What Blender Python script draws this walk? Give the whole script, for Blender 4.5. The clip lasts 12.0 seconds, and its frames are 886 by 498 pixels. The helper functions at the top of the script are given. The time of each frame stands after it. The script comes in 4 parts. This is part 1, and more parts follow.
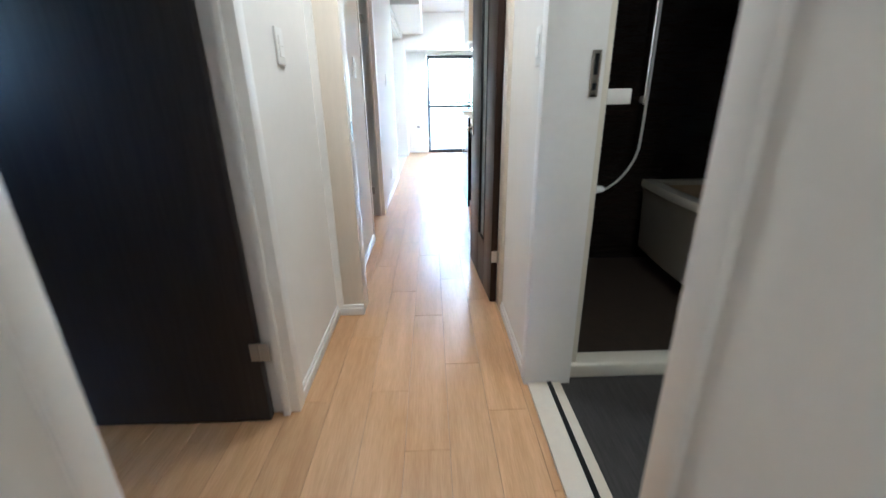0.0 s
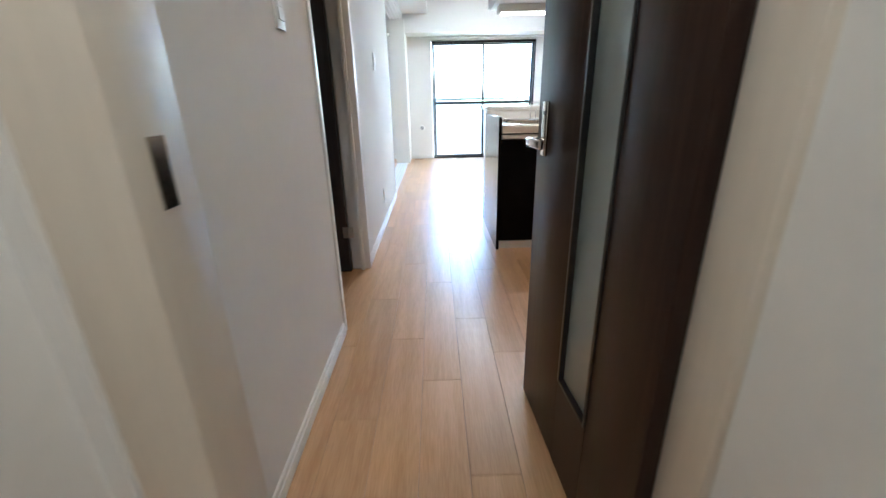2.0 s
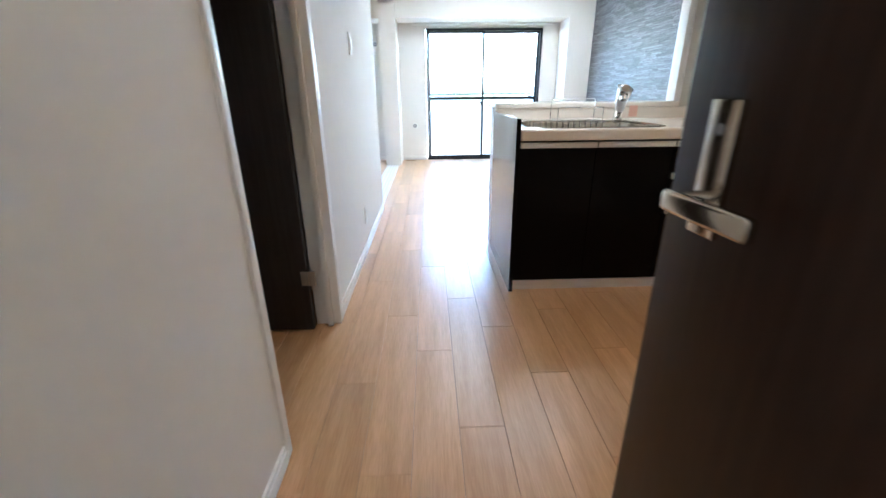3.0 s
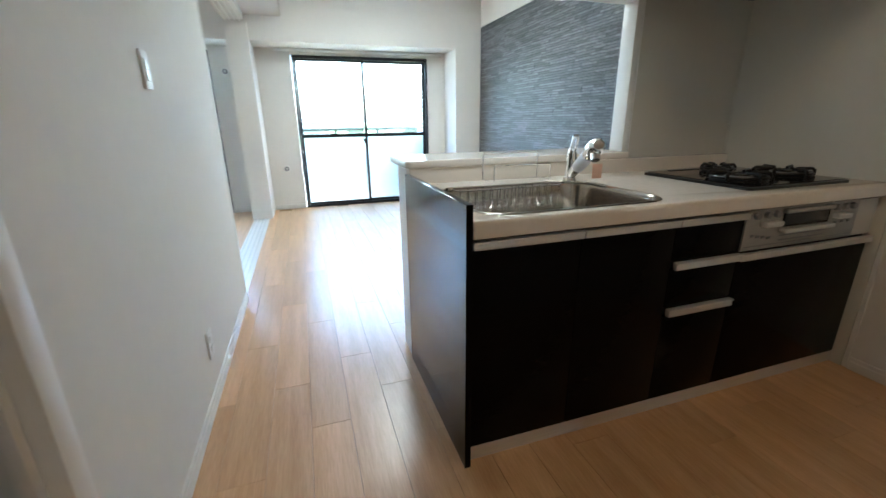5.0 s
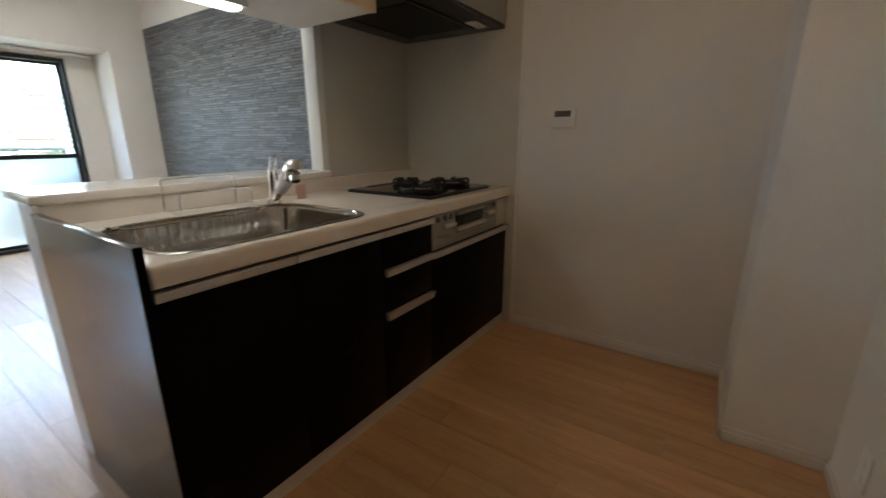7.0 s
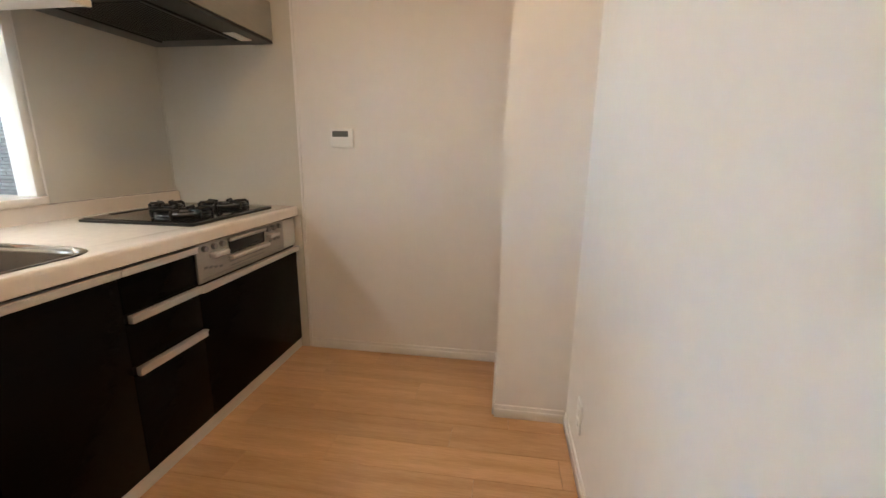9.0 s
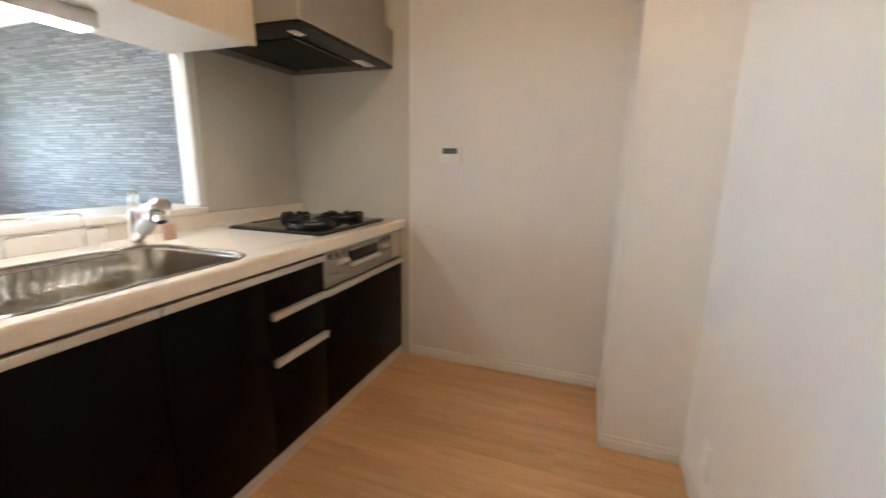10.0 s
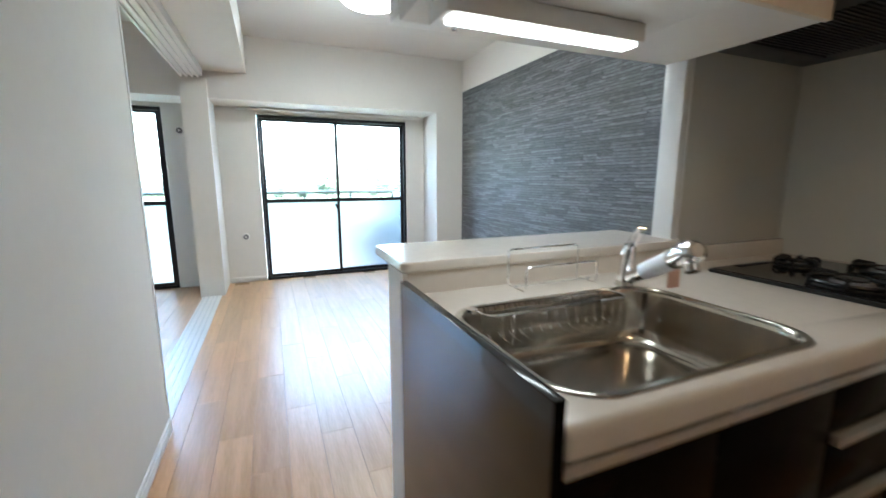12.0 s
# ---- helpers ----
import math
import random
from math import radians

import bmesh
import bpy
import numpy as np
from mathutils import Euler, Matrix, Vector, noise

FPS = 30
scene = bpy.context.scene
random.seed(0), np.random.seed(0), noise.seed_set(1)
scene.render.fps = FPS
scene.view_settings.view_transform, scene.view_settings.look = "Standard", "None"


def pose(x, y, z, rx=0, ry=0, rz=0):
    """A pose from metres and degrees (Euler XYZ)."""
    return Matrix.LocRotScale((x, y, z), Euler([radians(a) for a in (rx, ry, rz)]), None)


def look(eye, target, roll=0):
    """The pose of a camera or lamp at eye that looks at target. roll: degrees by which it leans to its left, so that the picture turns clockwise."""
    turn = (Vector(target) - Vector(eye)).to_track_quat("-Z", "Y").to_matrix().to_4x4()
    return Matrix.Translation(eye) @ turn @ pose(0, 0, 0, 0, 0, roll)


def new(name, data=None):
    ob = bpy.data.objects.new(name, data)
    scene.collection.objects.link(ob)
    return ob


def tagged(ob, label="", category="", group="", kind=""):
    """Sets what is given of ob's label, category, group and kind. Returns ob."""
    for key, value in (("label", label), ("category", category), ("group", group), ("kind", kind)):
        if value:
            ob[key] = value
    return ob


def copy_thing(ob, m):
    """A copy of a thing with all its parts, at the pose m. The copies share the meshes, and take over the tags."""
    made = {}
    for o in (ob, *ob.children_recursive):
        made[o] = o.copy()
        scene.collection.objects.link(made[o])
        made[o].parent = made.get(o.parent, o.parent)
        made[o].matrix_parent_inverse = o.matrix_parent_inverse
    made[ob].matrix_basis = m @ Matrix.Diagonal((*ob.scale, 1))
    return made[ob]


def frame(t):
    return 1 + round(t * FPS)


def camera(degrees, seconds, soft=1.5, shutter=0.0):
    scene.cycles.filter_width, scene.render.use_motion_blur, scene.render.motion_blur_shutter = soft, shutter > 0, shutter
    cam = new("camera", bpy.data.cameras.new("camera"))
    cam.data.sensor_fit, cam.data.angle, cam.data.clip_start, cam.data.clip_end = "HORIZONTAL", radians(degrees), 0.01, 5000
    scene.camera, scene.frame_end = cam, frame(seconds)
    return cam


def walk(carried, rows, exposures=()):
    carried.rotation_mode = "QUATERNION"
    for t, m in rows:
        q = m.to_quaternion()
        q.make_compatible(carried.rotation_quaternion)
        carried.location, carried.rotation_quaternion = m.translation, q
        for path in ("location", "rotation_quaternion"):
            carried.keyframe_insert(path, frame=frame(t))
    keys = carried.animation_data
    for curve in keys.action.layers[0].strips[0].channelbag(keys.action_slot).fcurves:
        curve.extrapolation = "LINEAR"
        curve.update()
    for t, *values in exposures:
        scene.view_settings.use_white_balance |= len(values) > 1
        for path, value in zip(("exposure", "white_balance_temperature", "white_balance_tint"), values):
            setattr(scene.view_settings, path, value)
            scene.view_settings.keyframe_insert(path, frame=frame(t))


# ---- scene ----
cam = camera(94.5, 12.0, shutter=0.4)
PATH = [
    (0, (0.596, 2.612, 1.101), (0.643, 4.489, 0.412), -0.8),
    (0.5, (0.571, 3.007, 1.08), (0.622, 4.888, 0.402), -0.1),
    (1, (0.567, 3.4, 1.083), (0.524, 5.272, 0.379), 0.9),
    (1.5, (0.516, 3.803, 1.053), (0.605, 5.663, 0.323), 0.5),
    (2, (0.558, 4.151, 1.042), (0.584, 6.027, 0.348), -1.2),
    (2.5, (0.579, 4.537, 1.036), (0.626, 6.42, 0.364), 0.2),
    (3, (0.557, 4.902, 1.036), (0.614, 6.769, 0.322), -0.6),
    (5, (0.569, 5.891, 1.14), (1.165, 7.702, 0.537), -0.7),
    (5.5, (0.561, 5.971, 1.137), (1.371, 7.699, 0.54), -1.3),
    (6, (0.582, 5.981, 1.144), (1.692, 7.543, 0.571), -1.1),
    (6.5, (0.607, 5.951, 1.157), (1.993, 7.268, 0.571), -0.6),
    (7, (0.65, 5.913, 1.141), (2.255, 6.985, 0.616), 0.0),
    (7.5, (0.692, 5.864, 1.167), (2.441, 6.689, 0.655), 0.0),
    (9.5, (0.714, 5.752, 1.167), (2.65, 5.993, 0.724), 0.9),
    (10, (0.67, 5.879, 1.182), (2.513, 6.545, 0.783), 0.9),
    (10.5, (0.683, 5.95, 1.176), (2.334, 6.999, 0.758), -0.2),
    (11, (0.752, 6.073, 1.207), (1.97, 7.623, 0.868), 1.5),
    (11.5, (0.745, 6.229, 1.189), (1.589, 7.993, 0.769), 1.9),
    (12, (0.636, 6.503, 1.22), (1.395, 8.322, 0.878), -0.0),
]
EXPOSURES = [(0.0, 6.6, 5000, 2), (0.5, 6.7, 5200, 3), (1.1, 6.45, 5400, 4), (1.5, 6.1, 5500, 3), (2.0, 6.05, 5200, 2), (2.5, 6.15, 5000, 1), (3.0, 6.15, 5200, 2), (5.0, 5.45, 5450, -3), (5.5, 5.35, 5450, -3),
             (6.0, 5.15, 5500, -2), (6.5, 4.85, 6000, 1), (7.0, 4.85, 6300, 4), (7.5, 5.65, 6600, 7), (9.5, 6.5, 6100, 5), (10.5, 6.4, 6000, 5), (11.0, 6.0, 5600, 0), (11.5, 5.65, 5650, -2), (12.0, 5.2, 5600, 0)]
walk(cam, [(t, look(eye, target, roll)) for t, eye, target, roll in PATH], EXPOSURES)

# ---- world, sun, large lights ----
world = bpy.data.worlds.new("world")
scene.world = world
world.use_nodes = True
wt = world.node_tree
sky = wt.nodes.new("ShaderNodeTexSky")
sky.sky_type = 'NISHITA'
sky.sun_disc = False
sky.sun_elevation = radians(50)
sky.sun_rotation = radians(104)
sky.air_density, sky.dust_density, sky.ozone_density = 1.0, 4.0, 1.0
wt.nodes["Background"].inputs["Strength"].default_value = 0.15
wt.links.new(sky.outputs[0], wt.nodes["Background"].inputs["Color"])


def lamp(name, kind, power, m, color=(1, 1, 1), size=0.3, size_y=0.0):
    d = bpy.data.lights.new(name, kind)
    d.energy, d.color = power, color
    if kind == "AREA":
        d.size = size
        if size_y:
            d.shape, d.size_y = "RECTANGLE", size_y
        else:
            d.shape = "DISK"
    elif kind == "SUN":
        d.angle = size
    else:
        d.shadow_soft_size = size
    ob = new(name, d)
    ob.matrix_world = m
    return ob


lamp("sun", "SUN", 0.7, look((8, -2, 12), (0, 0, 0)), (1.0, 0.96, 0.9), radians(12))
WARM, SOFT, COOL = (1.0, 0.60, 0.30), (1.0, 0.92, 0.82), (1.0, 0.97, 0.92)
# two unseen lights, added to brighten the hall
lamp("hall_fill_light", "AREA", 0.07, look((0.5, 1.4, 2.26), (0.5, 1.4, 0)), SOFT, 0.16)
lamp("hall_fill_light", "AREA", 0.11, look((0.5, 4.2, 2.26), (0.5, 4.2, 0)), (1.0, 0.90, 0.78), 0.16)
# unseen light, added so that bathtub and washroom come out brighter
lamp("washroom_fill_light", "AREA", 0.13, look((1.75, 3.2, 2.26), (1.75, 3.2, 0)), (1.0, 0.88, 0.70), 0.16)
lamp("kitchen_lamp_light", "AREA", 0.10, look((1.55, 6.1, 2.56), (1.55, 6.1, 0)), WARM, 0.20)
lamp("living_lamp_light", "AREA", 0.6, look((1.45, 9.88, 2.49), (1.45, 9.88, 0)), COOL, 0.40)
lamp("strip_lamp_light", "AREA", 0.05, look((1.34, 7.50, 1.578), (1.34, 7.46, 0)), COOL, 0.56, 0.04)


# ---- materials ----
def mat(name, color, rough=0.5, metal=0.0, vary=0.06, scale=6.0, bump=0.0, bump_scale=200.0, stretch=(1, 1, 1),
        coat=0.0, spec=0.5, alt=None, coat_rough=0.05, transmission=0.0, per_object=0.0, per_island=0.0, ior=1.45, rough_vary=0.08):
    m = bpy.data.materials.new(name)
    m.use_nodes = True
    t, L = m.node_tree, m.node_tree.links
    b = t.nodes["Principled BSDF"]
    b.inputs["Metallic"].default_value = metal
    b.inputs["Specular IOR Level"].default_value = spec
    b.inputs["Coat Weight"].default_value = coat
    b.inputs["Coat Roughness"].default_value = coat_rough
    b.inputs["Transmission Weight"].default_value = transmission
    b.inputs["IOR"].default_value = ior
    co = t.nodes.new("ShaderNodeTexCoord")
    mp = t.nodes.new("ShaderNodeMapping")
    mp.inputs["Scale"].default_value = stretch
    L.new(co.outputs["Object"], mp.inputs["Vector"])
    vec = mp.outputs[0]
    if per_object:
        oi = t.nodes.new("ShaderNodeObjectInfo")
        sc = t.nodes.new("ShaderNodeVectorMath")
        sc.operation = "SCALE"
        sc.inputs[0].default_value = (37, 53, 71)
        L.new(oi.outputs["Random"], sc.inputs["Scale"])
        ad = t.nodes.new("ShaderNodeVectorMath")
        L.new(vec, ad.inputs[0])
        L.new(sc.outputs[0], ad.inputs[1])
        vec = ad.outputs[0]
    n1 = t.nodes.new("ShaderNodeTexNoise")
    n1.inputs["Scale"].default_value = scale
    n1.inputs["Detail"].default_value = 6
    L.new(vec, n1.inputs["Vector"])
    n2 = t.nodes.new("ShaderNodeTexNoise")
    n2.inputs["Scale"].default_value = scale * 9
    n2.inputs["Detail"].default_value = 4
    L.new(vec, n2.inputs["Vector"])
    mean = t.nodes.new("ShaderNodeMath")
    mean.operation = "MULTIPLY_ADD"
    mean.inputs[1].default_value = 0.4
    L.new(n2.outputs["Fac"], mean.inputs[0])
    half = t.nodes.new("ShaderNodeMath")
    half.operation = "MULTIPLY"
    half.inputs[1].default_value = 0.6
    L.new(n1.outputs["Fac"], half.inputs[0])
    L.new(half.outputs[0], mean.inputs[2])
    ramp = t.nodes.new("ShaderNodeValToRGB")
    c2 = alt or tuple(c * (1 - 2 * vary) for c in color)
    ramp.color_ramp.elements[0].position, ramp.color_ramp.elements[1].position = 0.36, 0.64
    ramp.color_ramp.elements[0].color = (*c2, 1)
    ramp.color_ramp.elements[1].color = (*color, 1)
    L.new(mean.outputs[0], ramp.inputs[0])
    col = ramp.outputs[0]
    amount = per_object or per_island
    if amount:
        if per_object:
            src = oi.outputs["Random"]
        else:
            src = t.nodes.new("ShaderNodeNewGeometry").outputs["Random Per Island"]
        mr = t.nodes.new("ShaderNodeMapRange")
        mr.inputs["To Min"].default_value, mr.inputs["To Max"].default_value = 1 - amount, 1 + amount
        L.new(src, mr.inputs["Value"])
        hs = t.nodes.new("ShaderNodeHueSaturation")
        L.new(mr.outputs[0], hs.inputs["Value"])
        L.new(col, hs.inputs["Color"])
        col = hs.outputs[0]
    L.new(col, b.inputs["Base Color"])
    rr = t.nodes.new("ShaderNodeMapRange")
    rr.inputs["To Min"].default_value = max(0.0, rough * (1 - rough_vary * 2))
    rr.inputs["To Max"].default_value = min(1.0, rough * (1 + rough_vary * 2))
    L.new(n1.outputs["Fac"], rr.inputs["Value"])
    L.new(rr.outputs[0], b.inputs["Roughness"])
    if bump:
        nb = t.nodes.new("ShaderNodeTexNoise")
        nb.inputs["Scale"].default_value = bump_scale
        nb.inputs["Detail"].default_value = 3
        L.new(vec, nb.inputs["Vector"])
        bp = t.nodes.new("ShaderNodeBump")
        bp.inputs["Strength"].default_value = bump
        bp.inputs["Distance"].default_value = 0.002
        L.new(nb.outputs["Fac"], bp.inputs["Height"])
        L.new(bp.outputs[0], b.inputs["Normal"])
    return m


def glow(name, color, strength):
    m = mat(name, color, 0.4)
    b = m.node_tree.nodes["Principled BSDF"]
    b.inputs["Emission Color"].default_value = (*color, 1)
    b.inputs["Emission Strength"].default_value = strength
    return m


WALLPAPER = mat("wallpaper", (0.80, 0.775, 0.735), 0.8, vary=0.015, scale=2.2, bump=0.12, bump_scale=380, spec=0.25)
CEIL = mat("ceiling_paper", (0.82, 0.81, 0.79), 0.85, vary=0.012, scale=3, bump=0.3, bump_scale=220, spec=0.2)
TRIM = mat("trim_paint", (0.80, 0.78, 0.75), 0.35, vary=0.02, scale=5, bump=0.05, bump_scale=90)
TRIM_CREAM = mat("trim_cream", (0.74, 0.66, 0.55), 0.4, vary=0.03, scale=5, stretch=(8, 8, 0.6), bump=0.06)
DARKWOOD = mat("dark_wood", (0.026, 0.021, 0.020), 0.42, scale=5, stretch=(14, 14, 0.7), bump=0.12, bump_scale=30, alt=(0.015, 0.011, 0.011), spec=0.3)
BROWNWOOD = mat("brown_wood", (0.036, 0.019, 0.013), 0.36, scale=5, stretch=(14, 14, 0.7), bump=0.12, bump_scale=30, alt=(0.018, 0.009, 0.0065), spec=0.22)
PLANK = mat("floor_plank", (0.68, 0.415, 0.212), 0.36, coat=0.35, coat_rough=0.28, scale=2.2, stretch=(11, 0.8, 6), bump=0.10, bump_scale=24, alt=(0.52, 0.283, 0.122), per_object=0.09, spec=0.9)
PLANK_JOINED = mat("floor_plank_joined", (0.68, 0.415, 0.212), 0.36, coat=0.35, coat_rough=0.28, scale=2.2, stretch=(11, 0.8, 6), bump=0.10, bump_scale=24, alt=(0.52, 0.283, 0.122), per_island=0.09, spec=0.9)
JOINT = mat("floor_joint", (0.42, 0.265, 0.145), 0.7, scale=8)
COUNTER = mat("counter_resin", (0.80, 0.735, 0.66), 0.22, vary=0.015, scale=40, coat=0.2)
BLACKGLOSS = mat("black_gloss", (0.0045, 0.0036, 0.0032), 0.24, scale=5, stretch=(1, 1, 12), alt=(0.003, 0.0025, 0.0022), spec=0.06)
ENDPANEL = mat("black_end_panel", (0.020, 0.019, 0.019), 0.14, scale=5, stretch=(2, 2, 14), alt=(0.010, 0.009, 0.009), bump=0.04, bump_scale=20, spec=0.5, coat=0.2)
ALU = mat("aluminium", (0.74, 0.73, 0.71), 0.38, metal=0.6, scale=8, stretch=(1, 20, 20), bump=0.03)
STEEL = mat("steel", (0.57, 0.53, 0.47), 0.17, metal=1, scale=14, stretch=(1, 14, 14), bump=0.03, bump_scale=60)
CHROME = mat("chrome", (0.85, 0.85, 0.86), 0.06, metal=1, vary=0.02)
GREYSTEEL = mat("hood_steel", (0.42, 0.41, 0.385), 0.36, metal=0.75, scale=12, stretch=(1, 14, 14), bump=0.03)
BLACK = mat("black_enamel", (0.012, 0.012, 0.012), 0.32, scale=10)
GLASSTOP = mat("stove_glass", (0.010, 0.009, 0.009), 0.07, scale=10)
SPLASH = mat("splash_panel", (0.62, 0.595, 0.53), 0.07, vary=0.015, scale=4, rough_vary=0.3)
CABWOOD = mat("cabinet_cream", (0.76, 0.665, 0.53), 0.33, scale=4, stretch=(12, 12, 0.8), alt=(0.72, 0.61, 0.47), bump=0.04)
WHITEPLASTIC = mat("white_plastic", (0.82, 0.81, 0.78), 0.35, vary=0.01)
GREYPLASTIC = mat("grey_plastic", (0.25, 0.25, 0.26), 0.4)
LCD = mat("lcd", (0.13, 0.14, 0.13), 0.2)
TILE = mat("accent_tile", (0.235, 0.24, 0.255), 0.48, scale=22, stretch=(1, 1, 5), alt=(0.085, 0.088, 0.097), bump=0.5, bump_scale=60, per_island=0.36, rough_vary=0.3)
TILEBACK = mat("tile_grout", (0.07, 0.07, 0.075), 0.8)
SASH = mat("black_sash", (0.028, 0.027, 0.03), 0.35, metal=0.3, scale=9)
GLASS = mat("clear_glass", (0.98, 1.0, 1.0), 0.0, vary=0.0, transmission=1.0, rough_vary=0)
FROST = mat("frosted_glass", (0.33, 0.385, 0.395), 0.42, vary=0.01, transmission=1.0, bump=0.3, bump_scale=160)
DOORGLASS = mat("door_glass", (0.62, 0.68, 0.66), 0.35, vary=0.02, transmission=0.75, bump=0.3, bump_scale=120)
BATHDARK = mat("bath_dark_panel", (0.020, 0.014, 0.011), 0.22, scale=6, stretch=(1, 1, 9), alt=(0.010, 0.007, 0.006))
BATHCREAM = mat("bath_cream_panel", (0.66, 0.62, 0.53), 0.3, vary=0.02)
TUB = mat("tub_cream", (0.74, 0.69, 0.59), 0.18, vary=0.02, coat=0.3)
TUBIN = mat("tub_inside", (0.62, 0.47, 0.32), 0.2, vary=0.03)
BATHFLOOR = mat("bath_floor", (0.060, 0.044, 0.033), 0.5, scale=20, alt=(0.035, 0.026, 0.02), bump=0.5, bump_scale=80)
VINYL = mat("wash_floor", (0.060, 0.055, 0.052), 0.5, scale=7, stretch=(14, 1, 1), alt=(0.028, 0.025, 0.024), bump=0.3)
CONCRETE = mat("balcony_concrete", (0.55, 0.55, 0.54), 0.8, scale=5, bump=0.4)
RAILGREEN = mat("rail_paint", (0.035, 0.05, 0.045), 0.4)
GRASS = mat("grass", (0.10, 0.13, 0.05), 0.9, scale=0.05, alt=(0.06, 0.09, 0.035))
LEAF = mat("leaves", (0.075, 0.10, 0.06), 0.7, scale=0.4, alt=(0.045, 0.065, 0.04), per_island=0.3)
BARK = mat("bark", (0.12, 0.09, 0.07), 0.9, scale=3)
FACADE = mat("facade", (0.22, 0.215, 0.215), 0.8, scale=0.3)
FACADE2 = mat("facade_brown", (0.26, 0.15, 0.11), 0.8, scale=0.3)
PANE = mat("far_pane", (0.20, 0.22, 0.24), 0.1)
LAMPWHITE = glow("lamp_cover", (1.0, 0.98, 0.94), 0.5)
STRIPGLOW = glow("strip_cover", (1.0, 0.98, 0.92), 0.25)
# glow of the kitchen downlight and of the added hall and washroom lights
DOWNGLOW = glow("downlight_cover", (1.0, 0.82, 0.62), 0.3)
# near-black for slots and track, and for painted shade under the worktop
DARKHOLE = mat("dark_slot_shade", (0.006, 0.006, 0.006), 0.9)
TAG = mat("pink_tag", (0.85, 0.55, 0.45), 0.6)
PAPERTAG = mat("white_tag", (0.85, 0.84, 0.88), 0.6)


# ---- builders ----
def box(bm, x0, x1, y0, y1, z0, z1, bevel=0.0, segs=2):
    b2 = bmesh.new()
    m = Matrix.Translation(((x0 + x1) / 2, (y0 + y1) / 2, (z0 + z1) / 2)) @ Matrix.Diagonal((abs(x1 - x0), abs(y1 - y0), abs(z1 - z0), 1))
    bmesh.ops.create_cube(b2, size=1, matrix=m)
    if bevel:
        bmesh.ops.bevel(b2, geom=b2.edges[:], offset=bevel, segments=segs, affect='EDGES', profile=0.5)
    me = bpy.data.meshes.new("tmp")
    b2.to_mesh(me)
    b2.free()
    bm.from_mesh(me)
    bpy.data.meshes.remove(me)
    return bm


def cyl(bm, p, q, r, r2=None, n=20):
    p, q = Vector(p), Vector(q)
    m = Matrix.Translation((p + q) / 2) @ (q - p).to_track_quat("Z", "Y").to_matrix().to_4x4()
    bmesh.ops.create_cone(bm, cap_ends=True, segments=n, radius1=r, radius2=r if r2 is None else r2, depth=(q - p).length, matrix=m)
    return bm


def tube(bm, pts, r, n=10):
    """A round bar along a line of points."""
    pts = [Vector(p) for p in pts]
    rings = []
    for i, p in enumerate(pts):
        d = (pts[min(i + 1, len(pts) - 1)] - pts[max(i - 1, 0)]).normalized()
        a = d.orthogonal().normalized() if not rings else (last - d * last.dot(d)).normalized()
        last = a
        c = d.cross(a)
        rings.append([bm.verts.new(p + r * (math.cos(k * math.tau / n) * a + math.sin(k * math.tau / n) * c)) for k in range(n)])
    for u, v in zip(rings, rings[1:]):
        for k in range(n):
            bm.faces.new((u[k], u[(k + 1) % n], v[(k + 1) % n], v[k]))
    bm.faces.new(rings[0][::-1])
    bm.faces.new(rings[-1])
    return bm


def rounded(x0, x1, y0, y1, r, k=6):
    pts = []
    for cx, cy, a in ((x1 - r, y1 - r, 0), (x0 + r, y1 - r, 90), (x0 + r, y0 + r, 180), (x1 - r, y0 + r, 270)):
        for i in range(k + 1):
            t = radians(a + 90 * i / k)
            pts.append((cx + r * math.cos(t), cy + r * math.sin(t)))
    return pts


def loft(bm, loops, close_last=True):
    rings = [[bm.verts.new(p) for p in loop] for loop in loops]
    n = len(rings[0])
    for u, v in zip(rings, rings[1:]):
        for k in range(n):
            bm.faces.new((u[k], u[(k + 1) % n], v[(k + 1) % n], v[k]))
    if close_last:
        bm.faces.new(rings[-1])
    return bm


def finish(bm, name, material, smooth=True):
    bmesh.ops.recalc_face_normals(bm, faces=bm.faces[:])
    me = bpy.data.meshes.new(name)
    bm.to_mesh(me)
    bm.free()
    me.materials.append(material)
    if smooth and len(me.polygons) > 6:
        me.polygons.foreach_set("use_smooth", [True] * len(me.polygons))
        me.set_sharp_from_angle(angle=radians(35))
    return me


def part(name, bm, material, parent=None, label=""):
    ob = new(name, finish(bm, name, material))
    if parent is not None:
        ob.parent = parent
        ob.matrix_parent_inverse = parent.matrix_basis.inverted()
    return tagged(ob, label)


def thing(name, label, category, at=(0, 0, 0), group="", kind=""):
    ob = new(name)
    ob.empty_display_size = 0.1
    ob.matrix_basis = Matrix.Translation(at)
    return tagged(ob, label, category, group, kind)


def B(*a, **k):
    return box(bmesh.new(), *a, **k)


def solid(name, material, *boxes, label="", category="wall", bevel=0.0):
    bm = bmesh.new()
    for b in boxes:
        box(bm, *b, bevel=bevel)
    return tagged(part(name, bm, material), label, category, kind="structure")


# ---- plan ----
HC, LC = 2.30, 2.62          # ceilings of the hall and of the living room
LX = 0.104                   # left wall of the living room
HL, HR = 0.070, 0.965        # walls of the hall
KX = 2.898                    # right wall of kitchen and living room
KS = 5.445                   # kitchen's back wall
PY = 7.70                    # kitchen side of the partition with the hatch
WY = 11.31                   # front of the beam and pillars at the windows
WW = 11.78                   # window wall
DH = 2.02                    # door openings

